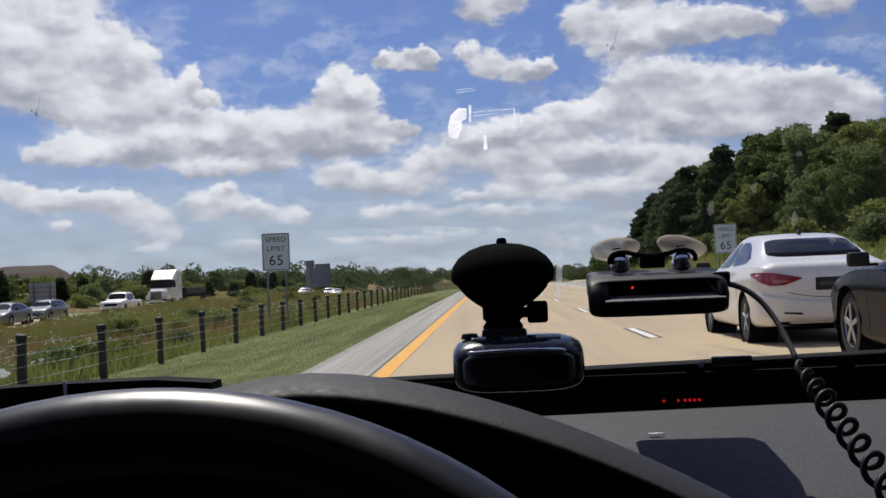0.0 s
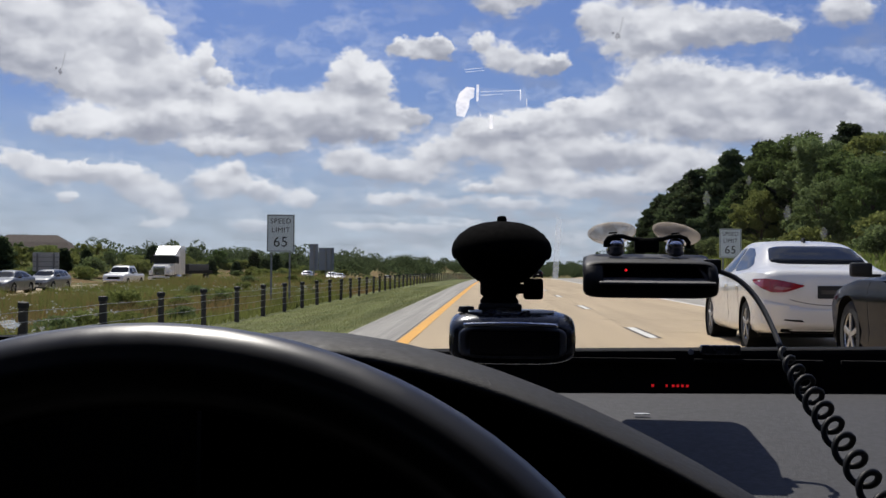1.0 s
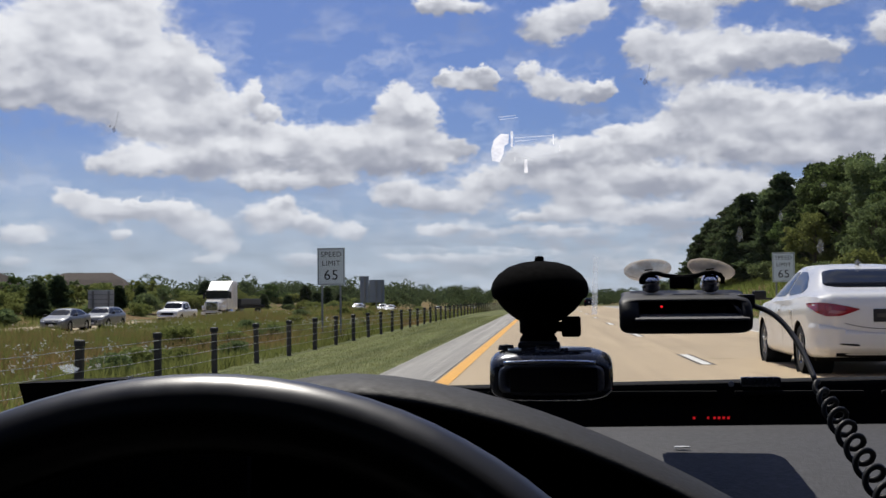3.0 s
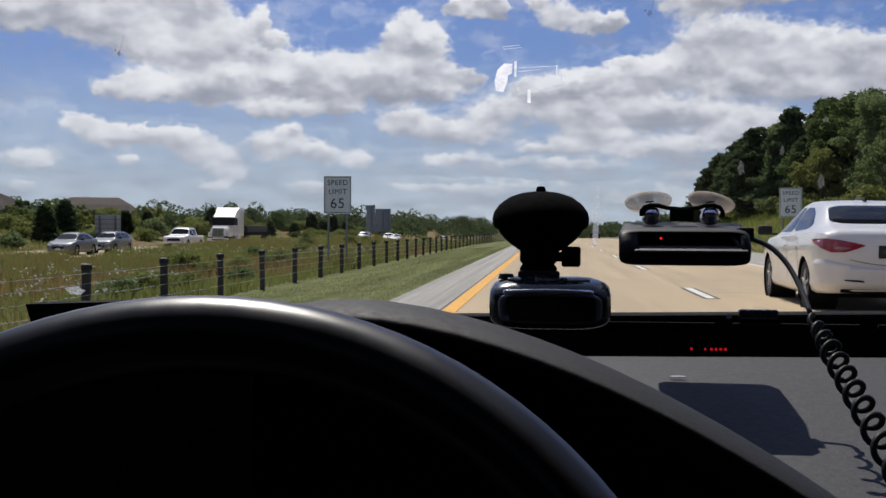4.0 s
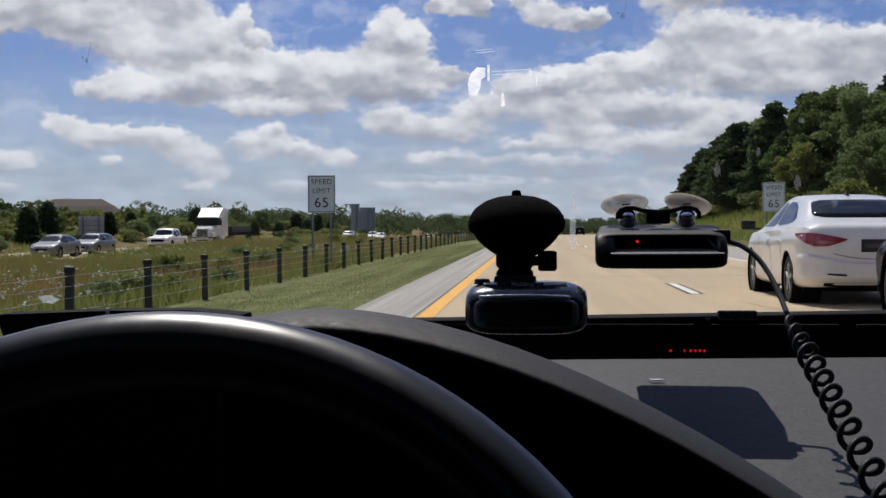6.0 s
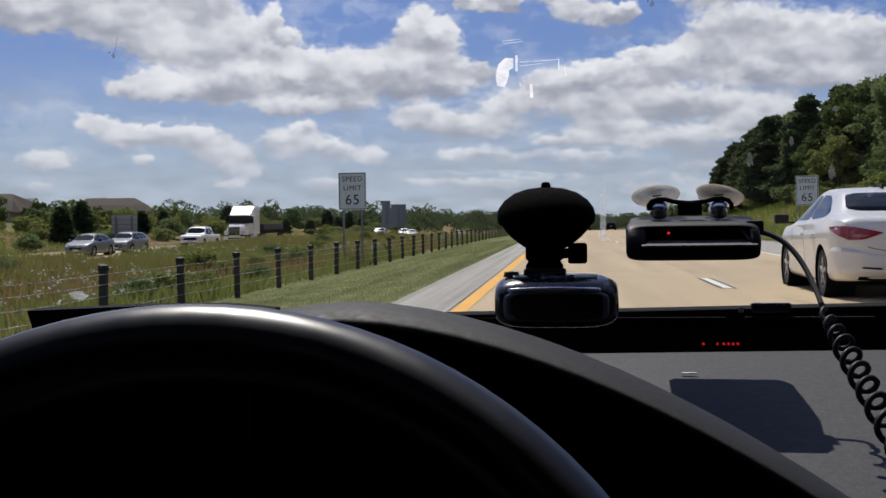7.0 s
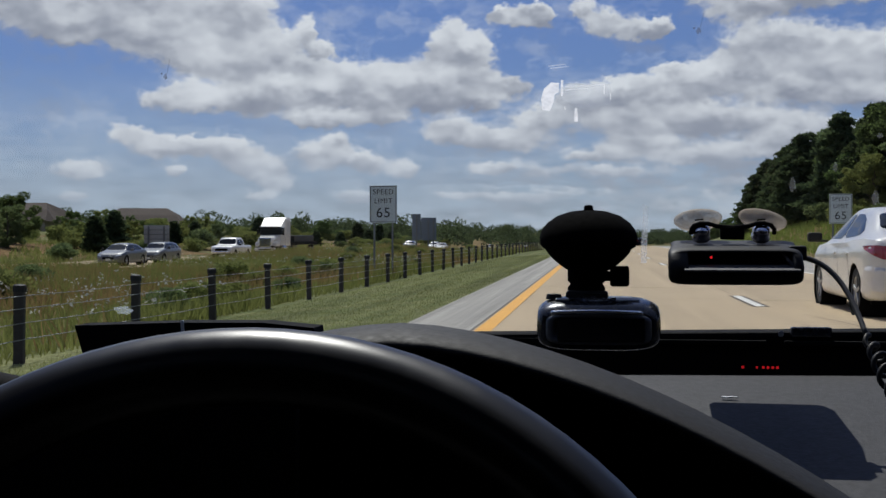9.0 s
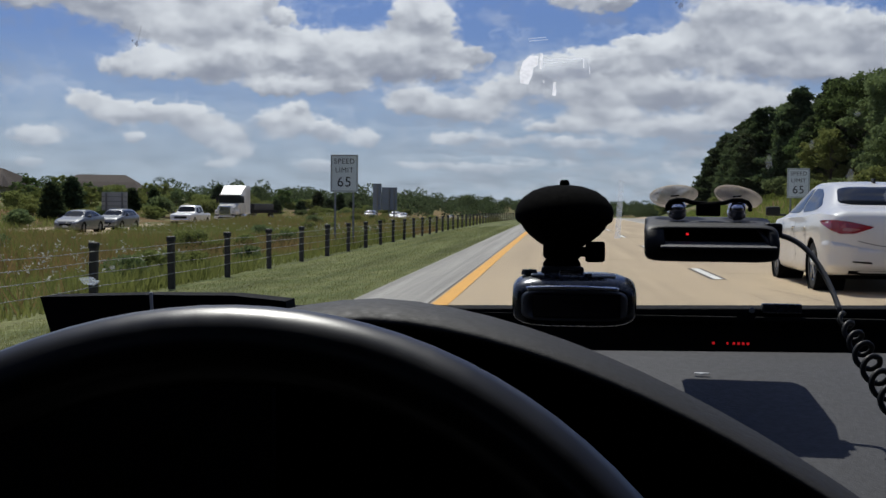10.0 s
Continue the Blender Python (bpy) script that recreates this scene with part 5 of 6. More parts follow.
def blades(name, spots, height, mat, rng, label, width=0.02):
    """Upright tapering blades standing at the given spots."""
    n = len(spots)
    a = rng.uniform(0, 2 * math.pi, n)
    h = height * rng.uniform(0.5, 1.3, n)
    lean = rng.normal(0, 0.3, (n, 2)) * h[:, None]
    s = np.array(spots)
    wx, wy = width * np.cos(a), width * np.sin(a)
    v = np.stack([s + np.stack([-wx, -wy, 0 * a - 0.03], 1), s + np.stack([wx, wy, 0 * a - 0.03], 1), s + np.stack([lean[:, 0], lean[:, 1], h], 1)], 1).reshape(-1, 3)
    ob = mesh_from(name, v.tolist(), [(3 * k, 3 * k + 1, 3 * k + 2) for k in range(n)], mat)
    tagged(ob, label, "grass", kind="stuff")


def grasses():
    rng = np.random.default_rng(3)

    def spots(count, ua, ub, ya, yb, patch=None):
        out = []
        for u, y in zip(rng.uniform(ua, ub, count), ya + (yb - ya) * rng.uniform(0, 1, count) ** 1.6):
            if patch is None or noise.noise((u * 0.16, y * 0.06, patch)) > (-0.12 if patch > 20 else 0.02):
                out.append(on_ground(u, y))
        return out

    blades("verge_grass", spots(40000, -5.7, -2.35, 7, 70), 0.032, LAWN, rng, "short mown green grass on the verge", 0.009)
    blades("verge_grass_right", spots(9000, 9.3, 14, 18, 90), 0.10, LAWN, rng, "short green grass beside the outer shoulder", 0.02)
    blades("median_grass", spots(120000, -26, -6.1, 10, 120, 21.0), 0.40, BLADE, rng, "tall green weeds in the median", 0.018)
    blades("low_weeds", spots(44000, -17, -6.0, 4, 36), 0.20, BLADE, rng, "low green weeds along the fence", 0.014)
    blades("dry_grass", spots(50000, -26, -6.3, 10, 130, 4.0), 0.48, STRAW, rng, "tall straw-coloured dry grass in the median", 0.014)
    blades("bank_grass", spots(24000, -60, -41, 50, 220, 25.0), 0.5, BLADE, rng, "rough grass on the far bank", 0.05)
    blades("slope_grass", spots(26000, 12.5, 24, 20, 160), 0.45, SLOPE_BLADE, rng, "rough grass on the wooded slope", 0.035)
    flowers = [p + Vector((0, 0, rng.uniform(0.3, 0.6))) for p in spots(1500, -24, -6.6, 10, 110, 11.0)]
    v, f = leaf_cloud([tuple(p) for p in flowers], [(0.10, 0.10, 0.05)] * len(flowers), 3200, 0.04, rng)
    tagged(mesh_from("wildflowers", v, f, BLOSSOM), "white wildflowers among the median weeds", "flowers", kind="stuff")


far_woods()
grasses()

# ------------------------------------------------------------------ vehicles
from mathutils.bvhtree import BVHTree


def wheel_set(e, radius, width, places, rim_mat):
    tyre_bm = lathe([(radius * 0.64, -width / 2), (radius * 0.9, -width / 2), (radius * 0.98, -width * 0.4), (radius, -width * 0.25), (radius, width * 0.25), (radius * 0.98, width * 0.4), (radius * 0.9, width / 2), (radius * 0.64, width / 2), (radius * 0.64, -width / 2)], 28, m=pose(0, 0, 0, 0, 90, 0))
    bits = [lathe([(radius * 0.66, -width * 0.46), (radius * 0.60, -width * 0.40), (radius * 0.58, 0), (radius * 0.66, width * 0.46)], 24, m=pose(0, 0, 0, 0, 90, 0)), lathe([(0, width * 0.36), (radius * 0.16, width * 0.34), (radius * 0.16, -width * 0.34), (0, -width * 0.36)], 14, m=pose(0, 0, 0, 0, 90, 0))]
    for k in range(5):
        for s in (-1, 1):
            bits.append(box((0.03, radius * 0.15, radius * 0.6), bevel=0.006, m=pose(0, 0, 0, 72 * k, 0, 0) @ pose(s * width * 0.42, 0, radius * 0.32)))
    rim_bm = join(*bits)
    hub_bm = lathe([(0, width * 0.2), (radius * 0.6, width * 0.2), (radius * 0.6, -width * 0.2), (0, -width * 0.2)], 20, m=pose(0, 0, 0, 0, 90, 0))
    first = None
    for x, y in places:
        if first is None:
            wh = part("wheel", tyre_bm, TYRE, e)
            rim = part("rim", rim_bm, rim_mat, wh)
            drum = part("brake", hub_bm, TRIM, wh)
            first = (wh.data, rim.data, drum.data)
        else:
            wh, rim, drum = new("wheel", first[0]), new("rim", first[1]), new("brake", first[2])
            wh.parent, rim.parent, drum.parent = e, wh, wh
        wh.location = (x, y, radius)


def glide(table, y):
    """A smooth reading between the rows of a table, without overshoot."""
    ys = [r[0] for r in table]
    k = max(0, min(len(ys) - 2, sum(1 for v in ys if v <= y) - 1))
    h = ys[k + 1] - ys[k]
    t = min(max((y - ys[k]) / h, 0.0), 1.0)
    out = []
    for c in range(1, len(table[0])):
        def gap(j):
            return (table[j + 1][c] - table[j][c]) / (ys[j + 1] - ys[j])

        def slope(j):
            if j <= 0 or j >= len(ys) - 1:
                return gap(min(max(j, 0), len(ys) - 2))
            p, q = gap(j - 1), gap(j)
            return 0.0 if p * q <= 0 else 2 * p * q / (p + q)
        a0, b0, m0, m1 = table[k][c], table[k + 1][c], slope(k) * h, slope(k + 1) * h
        out.append((2 * t ** 3 - 3 * t * t + 1) * a0 + (t ** 3 - 2 * t * t + t) * m0 + (3 * t * t - 2 * t ** 3) * b0 + (t ** 3 - t * t) * m1)
    return out


def car_ring(y, w, zs, zb, zt, roof=0.62):
    """One slice through a car: sill, door, shoulder, pillar, roof."""
    h, hc = zb - zs, max(zt - zb, 0.02)
    q = min(hc / 0.45, 1.0)
    xr = w * (0.80 + (roof - 0.80) * q)
    half = [(0.0, zs - 0.02), (w * 0.88, zs - 0.02), (w * 0.955, zs + 0.02), (w * 0.985, zs + 0.14 * h), (w * 0.975, zs + 0.30 * h), (w * 0.99, zs + 0.5 * h), (w * 0.997, zs + 0.68 * h), (w, zs + 0.78 * h), (w * 0.985, zs + 0.88 * h), (w * 0.955, zb - 0.012), (w * 0.92, zb)]
    for t in (0.12, 0.34, 0.56, 0.78, 0.92):
        half.append((w * 0.92 + (xr - w * 0.92) * t + 0.022 * math.sin(math.pi * t) * q, zb + 0.87 * hc * t))
    half += [(xr - 0.012, zb + 0.90 * hc), (xr - 0.05, zb + 0.945 * hc), (xr - 0.12, zb + 0.968 * hc), (xr * 0.5, zb + 0.99 * hc), (0.0, zt)]
    return [(x, y, z) for x, z in half] + [(-x, y, z) for x, z in half[-2:0:-1]]


def softened(outline, rounds=2):
    """Cuts the corners of an outline."""
    for _ in range(rounds):
        cut = []
        for k in range(len(outline)):
            (xa, za), (xb, zb) = outline[k], outline[(k + 1) % len(outline)]
            cut += [(xa * 0.87 + xb * 0.13, za * 0.87 + zb * 0.13), (xa * 0.13 + xb * 0.87, za * 0.13 + zb * 0.87)]
        outline = cut
    return outline


def fitted(tree, outline, facing, proud, rounds=2, sunk=0.03, step=0.07):
    """A panel that follows the body's surface; its outline is seen from the rear, the front or a side."""
    out = {"rear": Vector((0, -1, 0)), "front": Vector((0, 1, 0)), "right": Vector((1, 0, 0)), "left": Vector((-1, 0, 0))}[facing]
    flat = facing in ("rear", "front")
    bm = bmesh.new()
    pts = softened(outline, rounds) if rounds else outline
    bm.faces.new([bm.verts.new((a, 0, z) if flat else (0, a, z)) for a, z in pts])
    lo, hi = [min(p[c] for p in pts) for c in (0, 1)], [max(p[c] for p in pts) for c in (0, 1)]
    for c, axis in ((0, Vector((1, 0, 0)) if flat else Vector((0, 1, 0))), (1, Vector((0, 0, 1)))):
        at = lo[c] + step
        while at < hi[c]:
            bmesh.ops.bisect_plane(bm, geom=bm.verts[:] + bm.edges[:] + bm.faces[:], plane_co=axis * at, plane_no=axis)
            at += step
    for v in bm.verts:
        hit, normal, _, _ = tree.ray_cast(v.co + out * 5, -out)
        if hit is None:
            hit, normal, _, _ = tree.find_nearest(v.co + out * 2)
        v.co = hit + (normal + out * 0.4).normalized() * proud
    edge = [d for d in bm.edges if len(d.link_faces) == 1]
    ext = bmesh.ops.extrude_edge_only(bm, edges=edge)
    bmesh.ops.translate(bm, vec=-out * (sunk + proud), verts=[v for v in ext["geom"] if isinstance(v, bmesh.types.BMVert)])
    bmesh.ops.triangulate(bm, faces=bm.faces)
    bmesh.ops.recalc_face_normals(bm, faces=bm.faces)
    return bm


def hollowed(bm, cutter):
    """Cuts the wheel openings out of a closed body."""
    obs = []
    for b in (bm, cutter):
        me = bpy.data.meshes.new("blank")
        b.to_mesh(me)
        b.free()
        ob = bpy.data.objects.new("blank", me)
        bpy.context.scene.collection.objects.link(ob)
        obs.append(ob)
    cut = obs[0].modifiers.new("cut", "BOOLEAN")
    cut.operation, cut.object, cut.solver = "DIFFERENCE", obs[1], "EXACT"
    deps = bpy.context.evaluated_depsgraph_get()
    done = bpy.data.meshes.new_from_object(obs[0].evaluated_get(deps))
    out = bmesh.new()
    out.from_mesh(done)
    for ob in obs:
        me = ob.data
        bpy.data.objects.remove(ob)
        bpy.data.meshes.remove(me)
    bpy.data.meshes.remove(done)
    return out


def car(name, at, turn, label, paint, stations, roof, windows, wheels, rim_mat=ALLOY, group="", steps=64):
    """A car: body, panes, wheels, mirrors. Its own y points to its front. Gives the car and its surface."""
    e = thing(name, at, label, "pickup truck" if name == "pickup_truck" else "car", group=group, turn=turn)
    y0, y1 = stations[0][0], stations[-1][0]
    rings = []
    for k in range(steps + 1):
        t = k / steps
        y = y0 + (y1 - y0) * (0.5 - 0.5 * math.cos(math.pi * t)) * 0.55 + (y1 - y0) * t * 0.45
        rings.append(car_ring(y, *glide(stations, y), roof))
    bm = loft(rings)
    tree = BVHTree.FromBMesh(bm)
    radius, width, ya, yb = wheels
    cuts, places = [], []
    for y in (ya, yb):
        w = glide(stations, y)[0]
        for s in (-1, 1):
            x = s * (w - 0.035 - width / 2)
            places.append((x, y))
            cuts.append(lathe([(0, 0.2), (radius * 1.13, 0.2), (radius * 1.13, -0.2), (0, -0.2)], 36, (s * (w - 0.06), y, radius * 1.02), pose(0, 0, 0, 0, 90, 0)))
    bm = hollowed(bm, join(*cuts))
    for f in bm.faces:
        f.smooth = True
    for d in bm.edges:
        if len(d.link_faces) == 2 and d.calc_face_angle(0) > 0.75:
            d.smooth = False
    part("body", bm, paint, e)
    wheel_set(e, radius, width, places, rim_mat)
    for y in (ya, yb):
        w = glide(stations, y)[0]
        for s in (-1, 1):
            part("wheel_arch", lathe([(radius * 1.115, 0.19), (radius * 1.115, -0.19), (0, -0.19)], 30, (s * (w - 0.065 - 0.14), y, radius * 1.02), pose(0, 0, 0, 0, 90 * s, 0)), TRIM, e)
    for outline in windows["side"]:
        for facing in ("left", "right"):
            part("side_window", fitted(tree, outline, facing, 0.004, 1), CAR_GLASS, e)
    part("windscreen", fitted(tree, windows["windscreen"], "front", 0.004, 2), CAR_GLASS, e)
    part("rear_window", fitted(tree, windows["rear_window"], "rear", 0.004, 2), CAR_GLASS, e, smooth=True)
    ym = windows["mirror"]
    w, zs, zb, _ = glide(stations, ym)
    for s in (-1, 1):
        part("door_mirror", box((0.21, 0.10, 0.14), (s * (w + 0.12), ym, zb + 0.09), 0.035), BLACK, e)
        part("mirror_arm", box((0.14, 0.05, 0.03), (s * (w + 0.0), ym, zb + 0.035), 0.01), BLACK, e)
        facing = "left" if s < 0 else "right"
        for y in windows["doors"]:
            part("door_line", fitted(tree, [(y, zs + 0.10), (y + 0.012, zs + 0.10), (y + 0.022, zb - 0.03), (y + 0.010, zb - 0.03)], facing, 0.001, 0), TRIM, e)
        for y in windows["handles"]:
            part("door_handle", fitted(tree, [(y, zb - 0.14), (y + 0.17, zb - 0.145), (y + 0.17, zb - 0.115), (y, zb - 0.11)], facing, 0.022, 1), paint, e)
    return e, tree


def panels(e, tree, rows):
    """Fitted panels: name, outline, facing, material, how proud, corner rounding, both sides or one."""
    for nm, outline, facing, mat, proud, rounds, twin in rows:
        part(nm, fitted(tree, outline, facing, proud, rounds), mat, e, smooth=nm.endswith("bumper"))
        if twin:
            part(nm, fitted(tree, [(-x, z) for x, z in outline][::-1], facing, proud, rounds), mat, e)


def rect(x, z, w, h):
    return [(x - w / 2, z - h / 2), (x + w / 2, z - h / 2), (x + w / 2, z + h / 2), (x - w / 2, z + h / 2)]


def smile(w, z, dip, h, n=14):
    """A long band that sags in the middle."""
    up = [(-w + 2 * w * k / n, z - dip * (1 - (2 * k / n - 1) ** 2)) for k in range(n + 1)]
    return up + [(x, zz - h) for x, zz in up[::-1]]


SEDAN_BODY = [(-2.28, 0.60, 0.36, 0.84, 0.865), (-2.25, 0.73, 0.30, 0.925, 0.955), (-2.18, 0.80, 0.265, 0.985, 1.02), (-2.03, 0.85, 0.25, 1.00, 1.055), (-1.82, 0.88, 0.24, 1.005, 1.095), (-1.12, 0.892, 0.22, 0.985, 1.375), (-0.75, 0.89, 0.21, 0.965, 1.428), (-0.15, 0.888, 0.20, 0.945, 1.44), (0.3, 0.888, 0.20, 0.935, 1.395), (1.15, 0.885, 0.20, 0.915, 0.985),
              (1.35, 0.882, 0.20, 0.90, 0.945), (1.8, 0.85, 0.21, 0.80, 0.85), (2.1, 0.77, 0.23, 0.69, 0.74), (2.22, 0.66, 0.27, 0.61, 0.645), (2.27, 0.52, 0.33, 0.54, 0.56)]
SEDAN_WINDOWS = {"side": [[(1.02, 0.985), (0.40, 1.275), (0.12, 1.325), (-0.17, 1.335), (-0.24, 0.995)], [(-0.29, 1.0), (-0.23, 1.335), (-0.62, 1.325), (-0.98, 1.25), (-1.36, 1.10), (-1.22, 1.035)]],
                 "windscreen": [(-0.66, 1.01), (0.66, 1.01), (0.55, 1.36), (-0.55, 1.36)], "rear_window": [(-0.63, 1.105), (0.63, 1.105), (0.53, 1.345), (-0.53, 1.345)], "mirror": 0.80, "doors": (0.98, -0.26, -1.02), "handles": (-0.14, -1.0)}

FACE = [("headlamp", [(0.45, 0.60), (0.72, 0.66), (0.80, 0.74), (0.60, 0.69), (0.45, 0.66)], "front", CLEAR_LENS, 0.008, 1, True), ("grille", rect(0, 0.50, 0.76, 0.14), "front", TRIM, 0.006, 1, False), ("front_plate", rect(0, 0.40, 0.30, 0.13), "front", PLATE, 0.012, 0, False)]

sedan, shell = car("white_sedan", (4.2, 17.2, 0.0), -0.5, "glossy white four-door sedan with red tail lamps in the next lane", WHITE_PAINT, SEDAN_BODY, 0.615, SEDAN_WINDOWS, (0.318, 0.205, -1.36, 1.34))
panels(sedan, shell, FACE + [
    ("rear_bumper", [(-0.80, 0.30), (0.80, 0.30), (0.865, 0.50), (0.85, 0.66), (0.70, 0.635), (0.50, 0.585), (0.25, 0.55), (0.0, 0.54), (-0.25, 0.55), (-0.50, 0.585), (-0.70, 0.635), (-0.85, 0.66), (-0.865, 0.50)], "rear", WHITE_PAINT, 0.016, 1, False),
    ("tail_lamp", [(0.30, 0.835), (0.46, 0.868), (0.62, 0.90), (0.76, 0.918), (0.865, 0.91), (0.862, 0.86), (0.81, 0.795), (0.72, 0.745), (0.55, 0.75), (0.42, 0.79)], "rear", RED_LENS, 0.010, 1, True),
    ("reversing_lamp", [(0.46, 0.805), (0.66, 0.825), (0.70, 0.79), (0.56, 0.775)], "rear", PINK_LENS, 0.014, 1, True),
    ("number_plate", rect(0, 0.755, 0.31, 0.16), "rear", INK, 0.008, 0, False), ("plate_bar", rect(0, 0.755, 0.22, 0.05), "rear", POST, 0.011, 0, False),
    ("boot_line", smile(0.50, 0.665, 0.07, 0.008), "rear", TRIM, 0.001, 0, False),
    ("bumper_reflector", [(0.32, 0.375), (0.56, 0.395), (0.57, 0.415), (0.34, 0.405)], "rear", BLACK, 0.020, 1, True),
    ("diffuser", rect(0, 0.285, 1.2, 0.07), "rear", TRIM, 0.012, 1, False)])
part("roof_aerial", box((0.03, 0.15, 0.07), (0, -0.93, 1.43), 0.012, pose(0, 0, 0, 0, 0, 0)), BLACK, sedan)
part("exhaust", lathe([(0, 0.06), (0.035, 0.06), (0.035, -0.06), (0, -0.06)], 14, (0.48, -2.14, 0.22), pose(0, 0, 0, 90, 0, 0)), CHROME, sedan)
part("underbody", box((1.5, 3.6, 0.06), (0, 0.0, 0.195), 0.02), TRIM, sedan)

COUPE_BODY = [(-2.42, 0.74, 0.38, 0.86, 0.875), (-2.40, 0.83, 0.32, 0.945, 0.96), (-2.34, 0.89, 0.30, 0.985, 1.0), (-2.1, 0.93, 0.28, 0.99, 1.02), (-1.9, 0.95, 0.26, 0.99, 1.045), (-1.25, 0.96, 0.24, 0.97, 1.30), (-0.9, 0.95, 0.22, 0.955, 1.355), (-0.3, 0.94, 0.21, 0.945, 1.375), (0.05, 0.94, 0.21, 0.945, 1.335), (0.95, 0.942, 0.21, 0.945, 0.995),
              (1.2, 0.945, 0.21, 0.94, 0.975), (1.6, 0.945, 0.22, 0.89, 0.93), (2.1, 0.90, 0.24, 0.79, 0.84), (2.3, 0.80, 0.28, 0.71, 0.75), (2.4, 0.66, 0.34, 0.62, 0.64)]
COUPE_WINDOWS = {"side": [[(0.82, 0.99), (0.16, 1.22), (-0.25, 1.275), (-0.62, 1.27), (-0.64, 0.99)], [(-0.70, 1.0), (-0.70, 1.265), (-1.02, 1.215), (-1.38, 1.06)]],
                 "windscreen": [(-0.68, 1.02), (0.68, 1.02), (0.55, 1.31), (-0.55, 1.31)], "rear_window": [(-0.70, 1.055), (0.70, 1.055), (0.56, 1.28), (-0.56, 1.28)], "mirror": 0.60, "doors": (0.78, -0.66), "handles": (-0.55,)}
coupe, shell = car("dark_coupe", (4.6, 11.0, 0.0), 0.4, "shiny blue-black two-door coupe with twin red tail lamps", DARK_PAINT, COUPE_BODY, 0.60, COUPE_WINDOWS, (0.36, 0.25, -1.42, 1.44))
panels(coupe, shell, FACE + [
    ("lamp_bezel", rect(0.67, 0.835, 0.27, 0.155), "rear", CHROME, 0.006, 1, True), ("lamp_bezel", rect(0.40, 0.835, 0.23, 0.15), "rear", CHROME, 0.006, 1, True),
    ("tail_lamp", rect(0.67, 0.835, 0.245, 0.13), "rear", RED_LENS, 0.014, 1, True), ("tail_lamp", rect(0.40, 0.835, 0.205, 0.125), "rear", RED_LENS, 0.014, 1, True),
    ("number_plate", rect(0, 0.65, 0.32, 0.16), "rear", PLATE, 0.010, 0, False), ("plate_bar", rect(0, 0.65, 0.22, 0.05), "rear", SIGN_BACK, 0.014, 0, False), ("badge", rect(0, 0.84, 0.16, 0.035), "rear", CHROME, 0.012, 1, False),
    ("rear_bumper", rect(0, 0.46, 1.70, 0.24), "rear", DARK_PAINT, 0.016, 1, False), ("diffuser", rect(0, 0.34, 1.3, 0.08), "rear", TRIM, 0.02, 1, False)])
part("rear_spoiler", box((1.62, 0.12, 0.03), (0, -2.32, 1.01), 0.01, pose(0, 0, 0, 0, 0, 0)), DARK_PAINT, coupe)
for s in (-1, 1):
    part("exhaust", lathe([(0, 0.06), (0.04, 0.06), (0.04, -0.06), (0, -0.06)], 14, (s * 0.56, -2.40, 0.29), pose(0, 0, 0, 90, 0, 0)), CHROME, coupe)

HATCH_BODY = [(-2.15, 0.66, 0.40, 0.92, 0.95), (-2.12, 0.78, 0.34, 0.99, 1.05), (-2.04, 0.84, 0.30, 1.02, 1.16), (-1.75, 0.87, 0.26, 1.01, 1.40), (-1.5, 0.88, 0.24, 1.0, 1.455), (-0.9, 0.885, 0.23, 0.99, 1.485), (0.1, 0.885, 0.22, 0.98, 1.48), (0.45, 0.885, 0.22, 0.975, 1.42), (1.1, 0.88, 0.22, 0.965, 1.03), (1.3, 0.87, 0.22, 0.95, 0.995), (1.7, 0.83, 0.24, 0.87, 0.92), (2.05, 0.74, 0.28, 0.75, 0.79), (2.2, 0.56, 0.36, 0.60, 0.62)]
HATCH_WINDOWS = {"side": [[(0.98, 1.02), (0.48, 1.30), (0.1, 1.37), (-0.1, 1.37), (-0.14, 1.02)], [(-0.2, 1.02), (-0.16, 1.37), (-0.95, 1.37), (-1.0, 1.02)], [(-1.06, 1.03), (-1.02, 1.36), (-1.45, 1.33), (-1.66, 1.08)]],
                 "windscreen": [(-0.66, 1.05), (0.66, 1.05), (0.55, 1.39), (-0.55, 1.39)], "rear_window": [(-0.62, 1.08), (0.62, 1.08), (0.54, 1.38), (-0.54, 1.38)], "mirror": 0.82, "doors": (0.92, -0.17, -1.02), "handles": (-0.08, -0.95)}


def oncoming(kind, u, y, paint, words, size=1.0):
    p = on_ground(u, y)
    p.z = grade(y) - 0.86
    body, wins = (SEDAN_BODY, SEDAN_WINDOWS) if kind == "sedan" else (HATCH_BODY, HATCH_WINDOWS)
    e, tree = car("oncoming_car", tuple(p), 180, words, paint, body, 0.62, wins, (0.33, 0.21, -1.32, 1.34), group="oncoming traffic", steps=40)
    panels(e, tree, FACE)
    e.scale = (size, size, size * (1.06 if kind == "suv" else 1.0))
    return e


